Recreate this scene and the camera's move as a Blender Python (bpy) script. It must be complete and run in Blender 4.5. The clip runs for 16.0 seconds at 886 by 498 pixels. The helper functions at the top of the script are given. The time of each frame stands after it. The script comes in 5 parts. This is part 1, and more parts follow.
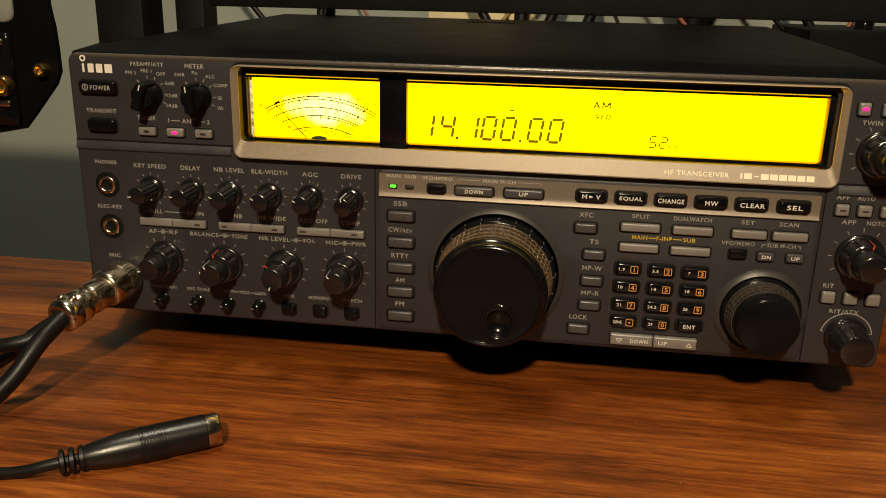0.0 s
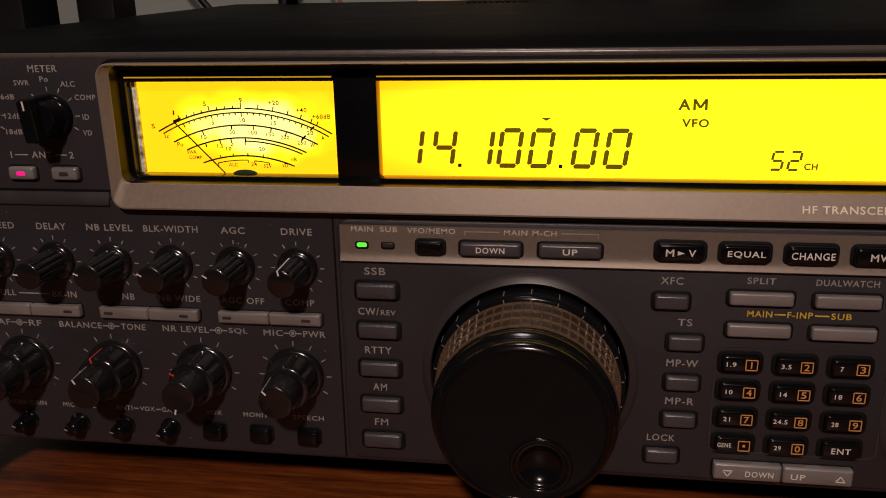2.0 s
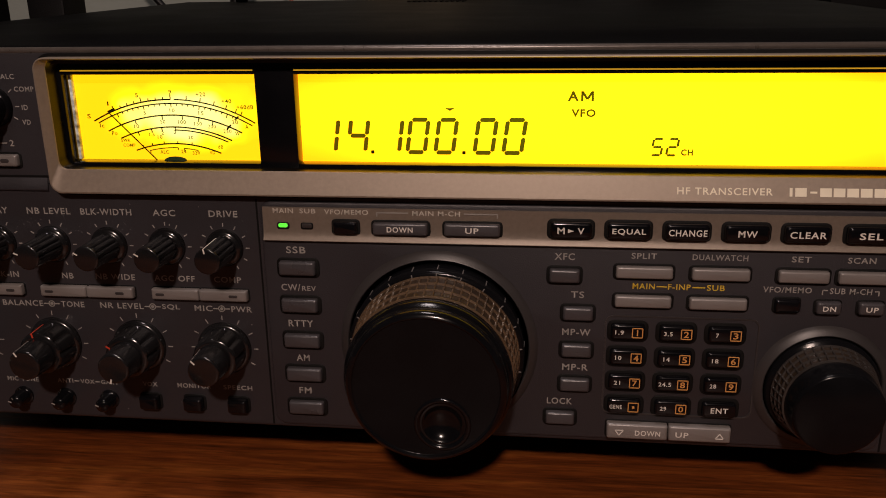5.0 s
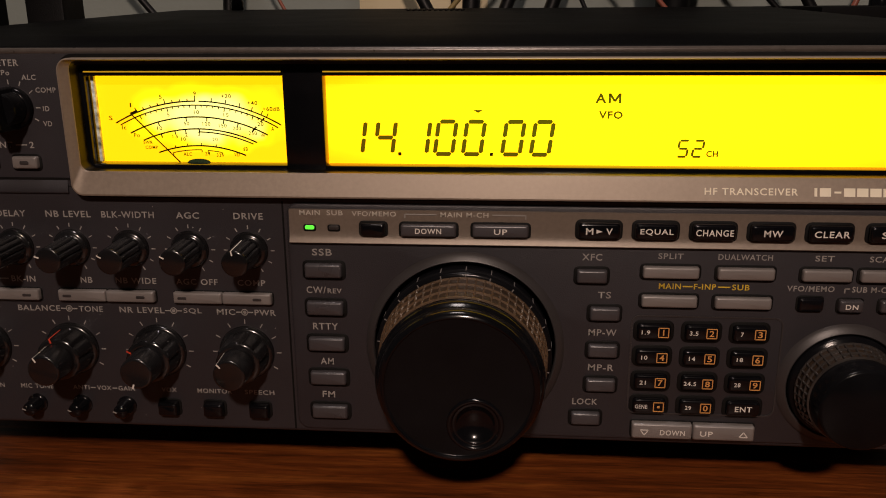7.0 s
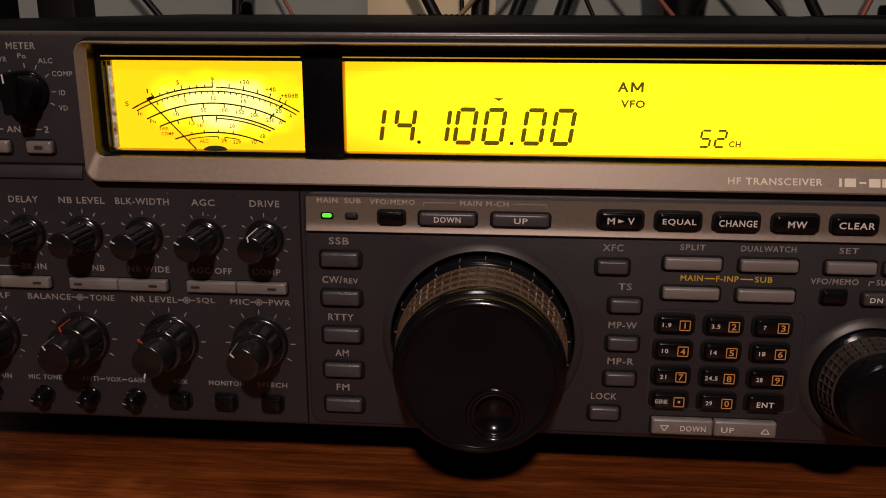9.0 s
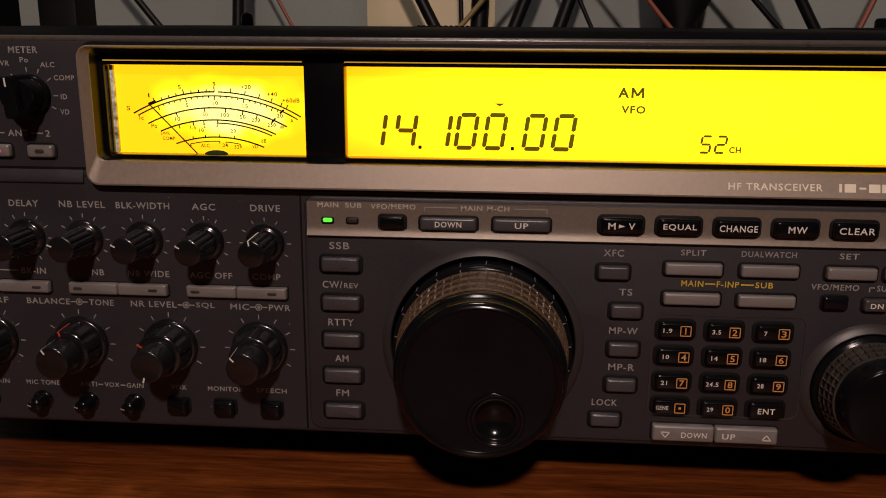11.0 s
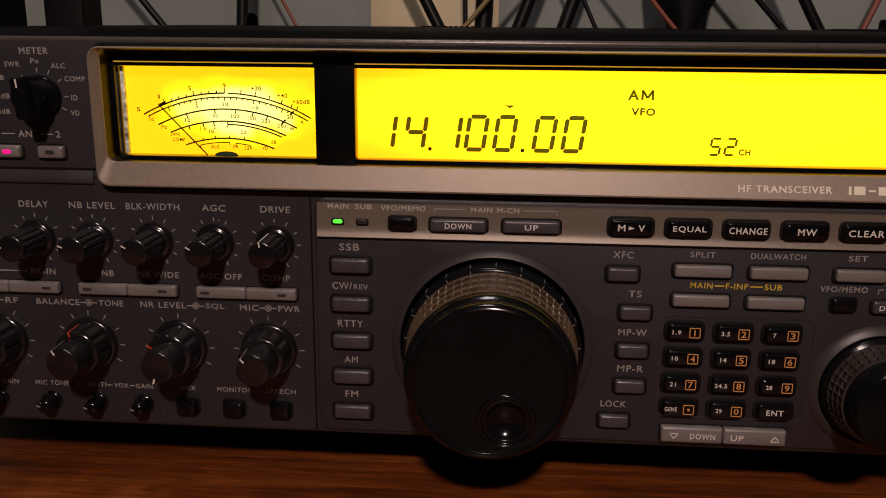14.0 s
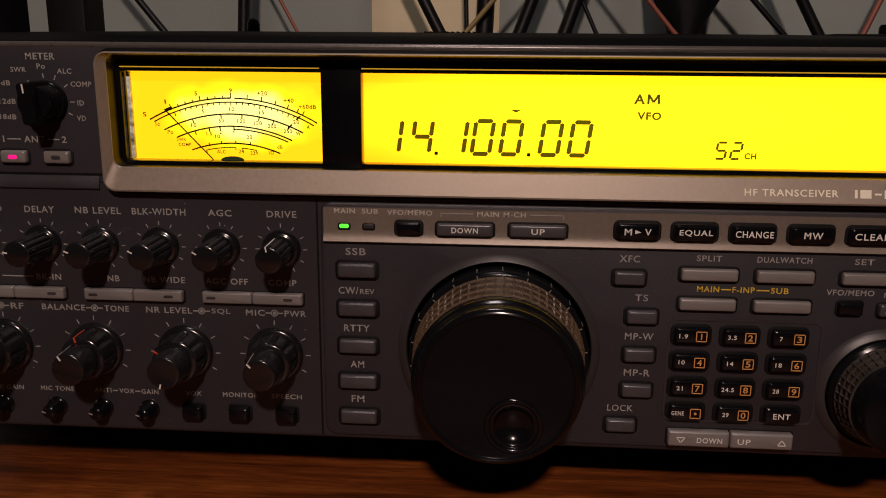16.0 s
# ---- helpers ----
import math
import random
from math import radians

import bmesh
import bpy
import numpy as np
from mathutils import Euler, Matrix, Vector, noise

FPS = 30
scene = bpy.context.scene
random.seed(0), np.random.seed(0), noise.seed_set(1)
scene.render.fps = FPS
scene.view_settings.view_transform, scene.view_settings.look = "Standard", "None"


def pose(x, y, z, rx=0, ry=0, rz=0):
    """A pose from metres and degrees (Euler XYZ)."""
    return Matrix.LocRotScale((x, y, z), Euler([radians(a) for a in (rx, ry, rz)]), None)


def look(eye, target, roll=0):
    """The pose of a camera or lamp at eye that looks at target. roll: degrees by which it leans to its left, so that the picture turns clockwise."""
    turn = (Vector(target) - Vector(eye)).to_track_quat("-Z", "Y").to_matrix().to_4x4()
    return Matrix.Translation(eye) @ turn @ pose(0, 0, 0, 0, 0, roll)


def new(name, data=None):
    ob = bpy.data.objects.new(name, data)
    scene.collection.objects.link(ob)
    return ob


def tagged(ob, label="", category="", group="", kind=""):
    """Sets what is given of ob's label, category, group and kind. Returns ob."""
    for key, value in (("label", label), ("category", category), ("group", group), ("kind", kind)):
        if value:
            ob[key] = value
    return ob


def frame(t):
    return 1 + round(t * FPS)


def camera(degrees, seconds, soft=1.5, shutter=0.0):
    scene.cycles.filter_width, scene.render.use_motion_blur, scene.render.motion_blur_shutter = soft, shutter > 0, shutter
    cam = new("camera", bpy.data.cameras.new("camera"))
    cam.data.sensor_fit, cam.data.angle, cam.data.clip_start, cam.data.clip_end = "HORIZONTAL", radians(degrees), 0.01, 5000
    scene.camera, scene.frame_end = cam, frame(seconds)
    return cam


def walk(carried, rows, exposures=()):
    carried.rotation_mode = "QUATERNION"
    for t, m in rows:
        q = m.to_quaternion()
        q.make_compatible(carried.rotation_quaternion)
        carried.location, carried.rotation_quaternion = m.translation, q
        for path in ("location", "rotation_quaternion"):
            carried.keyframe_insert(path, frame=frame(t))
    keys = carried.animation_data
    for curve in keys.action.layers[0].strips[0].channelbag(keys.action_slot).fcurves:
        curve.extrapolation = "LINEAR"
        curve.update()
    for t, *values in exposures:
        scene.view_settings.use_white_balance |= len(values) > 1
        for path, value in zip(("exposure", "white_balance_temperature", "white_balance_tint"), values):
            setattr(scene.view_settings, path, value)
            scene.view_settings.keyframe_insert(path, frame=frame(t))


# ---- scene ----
# camera: t, x, y, z, yaw, pitch, roll
cam = camera(56.00, 16.0, soft=1.0)
ROWS = [
    (0, 0.0076, -0.4169, 0.2238, 8.70, -17.39, -1.17),
    (0.5, 0.0229, -0.3670, 0.2080, 10.39, -17.74, -0.47),
    (1, 0.0043, -0.2891, 0.1915, 10.78, -16.81, 0.31),
    (1.5, -0.0101, -0.2584, 0.1891, 9.52, -17.04, 0.46),
    (2, -0.0139, -0.2580, 0.2040, 8.39, -17.12, 1.06),
    (2.5, -0.0212, -0.2514, 0.1987, 7.98, -17.78, 1.62),
    (3, -0.0330, -0.2558, 0.1987, 7.06, -17.50, 1.21),
    (3.5, -0.0013, -0.2610, 0.1933, 6.25, -17.24, 0.76),
    (4, 0.0069, -0.2705, 0.1989, 6.74, -17.94, 0.84),
    (6.5, 0.0179, -0.2836, 0.2062, 5.89, -16.06, 0.38),
    (7, -0.0096, -0.2844, 0.2006, 4.54, -16.30, 0.38),
    (7.5, -0.0122, -0.2847, 0.1914, 4.80, -15.69, 0.35),
    (8, -0.0172, -0.2838, 0.1903, 4.39, -14.98, 0.18),
    (8.5, -0.0175, -0.2849, 0.1886, 4.27, -14.92, -0.05),
    (9, -0.0175, -0.2843, 0.1884, 4.45, -14.77, -0.21),
    (11.5, -0.0194, -0.2853, 0.1842, 4.24, -13.59, -0.50),
    (12, -0.0207, -0.2852, 0.1851, 4.04, -13.74, -0.49),
    (12.5, -0.0222, -0.2868, 0.1847, 3.96, -13.63, -0.54),
    (13, -0.0206, -0.2864, 0.1852, 4.15, -13.60, -0.59),
    (13.5, -0.0210, -0.2852, 0.1831, 4.26, -13.47, -0.56),
    (14, -0.0224, -0.2858, 0.1856, 4.26, -13.75, -0.53),
    (14.5, -0.0238, -0.2844, 0.1833, 4.16, -13.37, -0.57),
    (15, -0.0256, -0.2853, 0.1846, 3.96, -13.41, -0.62),
    (15.5, -0.0270, -0.2856, 0.1858, 3.85, -13.46, -0.60),
    (16, -0.0255, -0.2862, 0.1850, 4.07, -13.33, -0.44),
]
EXPOSURES = [(0.0, 1.0, 7700, 1), (0.4, 0.92, 7500, 3), (1.0, 0.40, 6600, 14), (1.5, 0.0, 6450, 28), (4.2, 0.0, 6450, 28), (6.5, 0.12, 6900, 22), (7.5, 0.05, 6350, 25), (9.0, 0.0, 6450, 28), (16.0, 0.0, 6450, 28)]
walk(cam, [(t, pose(x, y, z, 90 + pitch, roll, yaw)) for t, x, y, z, yaw, pitch, roll in ROWS], EXPOSURES)

# world and room light
DESK = 0.0155
LAMP_W = 7.7
world = bpy.data.worlds.new("room_dim")
scene.world = world
world.use_nodes = True
world.node_tree.nodes["Background"].inputs[0].default_value = (0.60, 0.72, 0.85, 1)
world.node_tree.nodes["Background"].inputs[1].default_value = 0.008
lamp = bpy.data.lights.new("room_bulb", "AREA")
lamp.shape, lamp.size, lamp.energy, lamp.color = "DISK", 0.07, LAMP_W, (1.0, 0.83, 0.66)
new("room_bulb", lamp).matrix_world = look((0.02, -0.98, 0.82), (-0.03, 0.0, 0.10))

glow_lamp = bpy.data.lights.new("ceiling_lamp", "AREA")
glow_lamp.shape, glow_lamp.size, glow_lamp.energy, glow_lamp.color = "DISK", 0.30, 5.2, (1.0, 0.94, 0.86)
glow_ob = new("ceiling_lamp", glow_lamp)
glow_ob.matrix_world = look((-0.14, -0.12, 1.62), (-0.10, 0.05, 0.10))

# ---------------------------------------------------------------- materials


def mat(name, rgb, rough=0.5, metal=0.0, vary=0.15, scale=60.0, bump=0.0, bump_scale=900.0, coat=0.0, spec=0.5):
    m = bpy.data.materials.new(name)
    m.use_nodes = True
    nt = m.node_tree
    b = nt.nodes["Principled BSDF"]
    b.inputs["Metallic"].default_value = metal
    b.inputs["Specular IOR Level"].default_value = spec
    b.inputs["Coat Weight"].default_value = coat
    tc = nt.nodes.new("ShaderNodeTexCoord")
    n1 = nt.nodes.new("ShaderNodeTexNoise")
    n1.inputs["Scale"].default_value, n1.inputs["Detail"].default_value = scale, 5
    nt.links.new(tc.outputs["Object"], n1.inputs["Vector"])
    ramp = nt.nodes.new("ShaderNodeMapRange")
    ramp.inputs["From Min"].default_value, ramp.inputs["From Max"].default_value = 0.3, 0.7
    ramp.inputs["To Min"].default_value, ramp.inputs["To Max"].default_value = 1 - vary, 1 + vary
    nt.links.new(n1.outputs["Fac"], ramp.inputs["Value"])
    mul = nt.nodes.new("ShaderNodeVectorMath")
    mul.operation = "SCALE"
    mul.inputs[0].default_value = rgb
    nt.links.new(ramp.outputs[0], mul.inputs["Scale"])
    nt.links.new(mul.outputs[0], b.inputs["Base Color"])
    r2 = nt.nodes.new("ShaderNodeMapRange")
    r2.inputs["To Min"].default_value, r2.inputs["To Max"].default_value = max(0.03, rough - 0.08), min(1, rough + 0.08)
    nt.links.new(n1.outputs["Fac"], r2.inputs["Value"])
    nt.links.new(r2.outputs[0], b.inputs["Roughness"])
    if bump:
        n2 = nt.nodes.new("ShaderNodeTexNoise")
        n2.inputs["Scale"].default_value, n2.inputs["Detail"].default_value = bump_scale, 2
        nt.links.new(tc.outputs["Object"], n2.inputs["Vector"])
        bp = nt.nodes.new("ShaderNodeBump")
        bp.inputs["Strength"].default_value, bp.inputs["Distance"].default_value = bump, 0.0004
        nt.links.new(n2.outputs["Fac"], bp.inputs["Height"])
        nt.links.new(bp.outputs[0], b.inputs["Normal"])
    return m


def glow(name, rgb, strength):
    m = bpy.data.materials.new(name)
    m.use_nodes = True
    b = m.node_tree.nodes["Principled BSDF"]
    b.inputs["Base Color"].default_value = (*[c * 0.3 for c in rgb], 1)
    b.inputs["Emission Color"].default_value = (*rgb, 1)
    b.inputs["Emission Strength"].default_value = strength
    return m


def backlight(name, edge, core, strength, centre, spread, patchy=0.0, between=(1.0, 0.86, 0.004)):
    """A lit diffuser: brighter round its lamps, dimmer to the rim."""
    m = bpy.data.materials.new(name)
    m.use_nodes = True
    nt = m.node_tree
    b = nt.nodes["Principled BSDF"]
    b.inputs["Base Color"].default_value = (0.30, 0.22, 0.0, 1)
    b.inputs["Roughness"].default_value = 0.6
    b.inputs["Specular IOR Level"].default_value = 0.2
    tc = nt.nodes.new("ShaderNodeTexCoord")
    mp = nt.nodes.new("ShaderNodeMapping")
    mp.vector_type = "TEXTURE"
    mp.inputs["Location"].default_value = centre
    mp.inputs["Scale"].default_value = spread
    nt.links.new(tc.outputs["Object"], mp.inputs["Vector"])
    ln = nt.nodes.new("ShaderNodeVectorMath")
    ln.operation = "LENGTH"
    nt.links.new(mp.outputs[0], ln.inputs[0])
    ns = nt.nodes.new("ShaderNodeTexNoise")
    ns.inputs["Scale"].default_value, ns.inputs["Detail"].default_value = 95, 1
    nt.links.new(tc.outputs["Object"], ns.inputs["Vector"])
    ad = nt.nodes.new("ShaderNodeMath")
    ad.operation = "MULTIPLY_ADD"
    ad.inputs[1].default_value = patchy
    nt.links.new(ns.outputs["Fac"], ad.inputs[0])
    nt.links.new(ln.outputs["Value"], ad.inputs[2])
    cr = nt.nodes.new("ShaderNodeValToRGB")
    cr.color_ramp.interpolation = "EASE"
    cr.color_ramp.elements[0].position, cr.color_ramp.elements[0].color = 0.30 + patchy * 0.45, (*core, 1)
    cr.color_ramp.elements[1].position, cr.color_ramp.elements[1].color = min(1.0, 1.0 + patchy * 0.4), (*edge, 1)
    mid = cr.color_ramp.elements.new(0.72 + patchy * 0.25)
    mid.color = (*between, 1)
    nt.links.new(ad.outputs[0], cr.inputs[0])
    nt.links.new(cr.outputs[0], b.inputs["Emission Color"])
    b.inputs["Emission Strength"].default_value = strength
    return m


def segment_film():
    """A switched-on liquid crystal segment: passes a little of the light behind it."""
    m = bpy.data.materials.new("dark_lcd_segment")
    m.use_nodes = True
    nt = m.node_tree
    t = nt.nodes.new("ShaderNodeBsdfTransparent")
    t.inputs["Color"].default_value = (0.066, 0.085, 0.0, 1)
    d = nt.nodes["Principled BSDF"]
    d.inputs["Base Color"].default_value = (0.02, 0.016, 0.0, 1)
    mx = nt.nodes.new("ShaderNodeMixShader")
    mx.inputs[0].default_value = 0.25
    nt.links.new(t.outputs[0], mx.inputs[1])
    nt.links.new(d.outputs[0], mx.inputs[2])
    nt.links.new(mx.outputs[0], nt.nodes["Material Output"].inputs["Surface"])
    return m


def wood():
    m = bpy.data.materials.new("walnut_veneer")
    m.use_nodes = True
    nt = m.node_tree
    b = nt.nodes["Principled BSDF"]
    tc = nt.nodes.new("ShaderNodeTexCoord")

    def grain(sx, sy, scale, detail, dist):
        mp = nt.nodes.new("ShaderNodeMapping")
        mp.inputs["Scale"].default_value = (sx, sy, 1)
        mp.inputs["Rotation"].default_value = (0, 0, radians(-3))
        nt.links.new(tc.outputs["Object"], mp.inputs["Vector"])
        n = nt.nodes.new("ShaderNodeTexNoise")
        n.inputs["Scale"].default_value, n.inputs["Detail"].default_value, n.inputs["Distortion"].default_value = scale, detail, dist
        nt.links.new(mp.outputs[0], n.inputs["Vector"])
        return n
    b.inputs["Specular IOR Level"].default_value = 0.32
    broad = grain(0.8, 22, 2.4, 7, 2.4)
    fine = grain(18, 330, 2.0, 6, 0.8)
    blotch = grain(1.3, 6, 3.0, 5, 1.8)
    mix = nt.nodes.new("ShaderNodeMath")
    mix.operation = "MULTIPLY_ADD"
    mix.inputs[1].default_value = 0.26
    nt.links.new(fine.outputs["Fac"], mix.inputs[0])
    mix2 = nt.nodes.new("ShaderNodeMath")
    mix2.operation = "MULTIPLY_ADD"
    mix2.inputs[1].default_value = 0.44
    nt.links.new(broad.outputs["Fac"], mix2.inputs[0])
    mix3 = nt.nodes.new("ShaderNodeMath")
    mix3.operation = "MULTIPLY"
    mix3.inputs[1].default_value = 0.40
    nt.links.new(blotch.outputs["Fac"], mix3.inputs[0])
    nt.links.new(mix3.outputs[0], mix2.inputs[2])
    nt.links.new(mix2.outputs[0], mix.inputs[2])
    cr = nt.nodes.new("ShaderNodeValToRGB")
    cr.color_ramp.elements[0].position, cr.color_ramp.elements[0].color = 0.41, (0.054, 0.0150, 0.0032, 1)
    cr.color_ramp.elements[1].position, cr.color_ramp.elements[1].color = 0.68, (0.32, 0.094, 0.0170, 1)
    e = cr.color_ramp.elements.new(0.54)
    e.color = (0.176, 0.0420, 0.0086, 1)
    nt.links.new(mix.outputs[0], cr.inputs[0])
    flecks = grain(22, 200, 2.2, 5, 1.2)
    fr = nt.nodes.new("ShaderNodeMapRange")
    fr.inputs["From Min"].default_value, fr.inputs["From Max"].default_value = 0.38, 0.64
    fr.inputs["To Min"].default_value, fr.inputs["To Max"].default_value = 0.80, 1.20
    nt.links.new(flecks.outputs["Fac"], fr.inputs["Value"])
    fm = nt.nodes.new("ShaderNodeVectorMath")
    fm.operation = "SCALE"
    nt.links.new(cr.outputs[0], fm.inputs[0])
    nt.links.new(fr.outputs[0], fm.inputs["Scale"])
    pores = grain(60, 620, 1.0, 2, 0.2)
    pr = nt.nodes.new("ShaderNodeMapRange")
    pr.inputs["From Min"].default_value, pr.inputs["From Max"].default_value = 0.60, 0.72
    pr.inputs["To Min"].default_value, pr.inputs["To Max"].default_value = 1.0, 0.62
    nt.links.new(pores.outputs["Fac"], pr.inputs["Value"])
    pm = nt.nodes.new("ShaderNodeVectorMath")
    pm.operation = "SCALE"
    nt.links.new(fm.outputs[0], pm.inputs[0])
    nt.links.new(pr.outputs[0], pm.inputs["Scale"])
    nt.links.new(pm.outputs[0], b.inputs["Base Color"])
    rr_ = nt.nodes.new("ShaderNodeMapRange")
    rr_.inputs["To Min"].default_value, rr_.inputs["To Max"].default_value = 0.30, 0.48
    nt.links.new(broad.outputs["Fac"], rr_.inputs["Value"])
    nt.links.new(rr_.outputs[0], b.inputs["Roughness"])
    bp = nt.nodes.new("ShaderNodeBump")
    bp.inputs["Strength"].default_value, bp.inputs["Distance"].default_value = 0.35, 0.0004
    nt.links.new(flecks.outputs["Fac"], bp.inputs["Height"])
    nt.links.new(bp.outputs[0], b.inputs["Normal"])
    return m


PANEL = mat("charcoal_panel_paint", (0.0265, 0.0247, 0.0285), 0.42, 0.0, 0.10, 25, 0.25, 3200)
BRONZE = mat("bronze_grey_paint", (0.265, 0.215, 0.168), 0.42, 0.35, 0.07, 700, 0.10, 5200)
STRIP = mat("dark_bronze_strip_paint", (0.200, 0.163, 0.130), 0.40, 0.35, 0.07, 700, 0.10, 5200)
CASE = mat("black_case_paint", (0.0014, 0.0014, 0.0016), 0.60, 0.0, 0.3, 40, 0.3, 1500, spec=0.08)
EDGE = mat("dark_panel_edge", (0.040, 0.036, 0.036), 0.38, 0.1, 0.1, 40, 0.1, 2200, spec=0.45)
BLACK = mat("black_gloss_plastic", (0.0040, 0.0040, 0.0050), 0.15, 0.0, 0.2, 90, spec=0.36)
KNOB = mat("black_knob_plastic", (0.0085, 0.0085, 0.0092), 0.17, 0.0, 0.2, 30, spec=0.75)
SATIN = mat("black_satin_plastic", (0.0052, 0.0053, 0.0062), 0.16, 0.0, 0.2, 70, 0.05, 3000, spec=0.13)
SLEEVE = mat("black_moulded_rubber", (0.005, 0.005, 0.0055), 0.30, 0.0, 0.2, 90, 0.15, 1800, spec=0.5)
RECESS = mat("glossy_black_recess", (0.006, 0.005, 0.004), 0.30, 0.0, 0.2, 90, spec=0.22)
# matte black, also used for the shade inside gaps, grooves and holes
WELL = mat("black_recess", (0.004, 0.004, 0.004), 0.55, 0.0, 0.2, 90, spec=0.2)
KEY_DARK = mat("dark_grey_key_plastic", (0.060, 0.056, 0.060), 0.30, 0.1, 0.08, 60, 0.1, 3000)
KEY_LIGHT = mat("warm_grey_key_plastic", (0.205, 0.188, 0.178), 0.36, 0.15, 0.07, 60, 0.1, 3000)
# rib colour includes the display's amber light and the light ribs catch
RUBBER = mat("amber_lit_rubber_ribs", (0.088, 0.054, 0.030), 0.26, 0.0, 0.25, 120, 0.2, 2500, spec=0.9)
RUBBER_GREY = mat("grey_black_rubber_grip", (0.030, 0.025, 0.022), 0.32, 0.0, 0.25, 120, 0.2, 2500, spec=0.6)
# same rubber, darkened in colour for the shade between the ribs
RUBBER_SHADED = mat("shaded_rubber_recess", (0.026, 0.015, 0.008), 0.34, 0.0, 0.25, 120, 0.2, 2500, spec=0.8)
PRINT = mat("pale_screen_print", (0.29, 0.275, 0.255), 0.6, 0.0, 0.06, 200)
PRINT_WHITE = mat("white_screen_print", (0.70, 0.66, 0.60), 0.55, 0.0, 0.04, 200)
PRINT_SOFT = mat("soft_grey_screen_print", (0.50, 0.46, 0.40), 0.6, 0.0, 0.04, 200)
PRINT_CREAM = mat("cream_screen_print", (0.80, 0.74, 0.58), 0.55, 0.0, 0.04, 200)
PRINT_YELLOW = mat("yellow_screen_print", (0.62, 0.43, 0.03), 0.6, 0.0, 0.05, 200)
PRINT_ORANGE = mat("orange_screen_print", (0.66, 0.30, 0.08), 0.6, 0.0, 0.05, 200)
RED_LINE = mat("red_pointer_paint", (0.55, 0.05, 0.02), 0.5, 0.0, 0.05, 200)
INK = segment_film()
DIAL_INK = mat("black_dial_ink", (0.012, 0.010, 0.0), 0.7, 0.0, 0.05, 200, spec=0.1)
NICKEL = mat("nickel_plate", (0.68, 0.60, 0.48), 0.20, 1.0, 0.12, 80, 0.1, 900)
BRASS = mat("gold_plated_brass", (0.85, 0.58, 0.22), 0.24, 1.0, 0.1, 90)
CABLE = mat("black_pvc_cable", (0.005, 0.005, 0.0055), 0.42, 0.0, 0.2, 120, 0.15, 1200, spec=0.3)
RED_WIRE = mat("red_brown_wire", (0.26, 0.075, 0.045), 0.5, 0.0, 0.1, 120)
TAN_WIRE = mat("tan_wire", (0.24, 0.17, 0.06), 0.5, 0.0, 0.1, 120)
STAND = mat("black_powder_coat", (0.0040, 0.0040, 0.0045), 0.55, 0.0, 0.2, 60, 0.4, 1200, spec=0.15)
WALL = mat("grey_green_wall_paint", (0.275, 0.305, 0.275), 0.75, 0.0, 0.07, 7, 0.5, 240)
ROOM = mat("plain_room_paint", (0.10, 0.115, 0.12), 0.85, 0.0, 0.06, 4)
PAPER = mat("cream_paper", (0.74, 0.63, 0.41), 0.8, 0.0, 0.05, 20)
WOOD = wood()
LCD_LIGHT = backlight("yellow_lcd_backlight", (1.0, 0.34, 0.0), (1.0, 0.70, 0.0), 2.1, (0.027, 0, 0.162), (0.130, 1, 0.0240), 0.0, (1.0, 0.52, 0.0))
METER_LIGHT = backlight("yellow_meter_backlight", (1.0, 0.50, 0.0), (1.0, 0.94, 0.24), 1.45, (-0.118, 0, 0.1622), (0.043, 1, 0.0175), 0.46, (1.0, 0.68, 0.0))
# weak emission stands in for the display mirrored in the recess wall
AMBER_REFLECTION = glow("amber_reflection_glow", (1.0, 0.55, 0.02), 0.35)
GREEN_LED = glow("green_led", (0.08, 1.0, 0.05), 0.95)
RED_LED = glow("red_led", (1.0, 0.012, 0.24), 0.9)

# ---------------------------------------------------------------- mesh helpers
ORIGIN = {}


def finish(bm, name, material, smooth=48):
    bmesh.ops.recalc_face_normals(bm, faces=bm.faces)
    lim = radians(smooth)
    for f in bm.faces:
        f.smooth = True
    for e in bm.edges:
        if len(e.link_faces) == 2 and e.calc_face_angle(0) > lim:
            e.smooth = False
    me = bpy.data.meshes.new(name)
    bm.to_mesh(me)
    bm.free()
    me.materials.append(material)
    return me


def adopt(ob, parent):
    if parent is not None:
        ob.parent = parent
        ob.location = Vector((0, 0, 0)) - ORIGIN.get(parent.name, Vector((0, 0, 0)))
    return ob


def part(name, bm, material, parent=None, label=""):
    me = bm if isinstance(bm, bpy.types.Mesh) else finish(bm, name, material)
    ob = adopt(new(name, me), parent)
    return tagged(ob, label) if label else ob


def thing(name, at, label, category, group=""):
    ob = new(name)
    ob.location = at
    ob.empty_display_size = 0.02
    ORIGIN[ob.name] = Vector(at)
    return tagged(ob, label, category, group)


def rr(cx, cz, w, h, r, n=4):
    """A rounded rectangle in the x-z plane."""
    r = min(r, w / 2 - 1e-5, h / 2 - 1e-5)
    out = []
    for qx, qz, a0 in ((1, 1, 0), (-1, 1, 90), (-1, -1, 180), (1, -1, 270)):
        for k in range(n + 1):
            a = radians(a0 + 90 * k / n)
            out.append((cx + qx * (w / 2 - r) + r * math.cos(a), cz + qz * (h / 2 - r) + r * math.sin(a)))
    return out


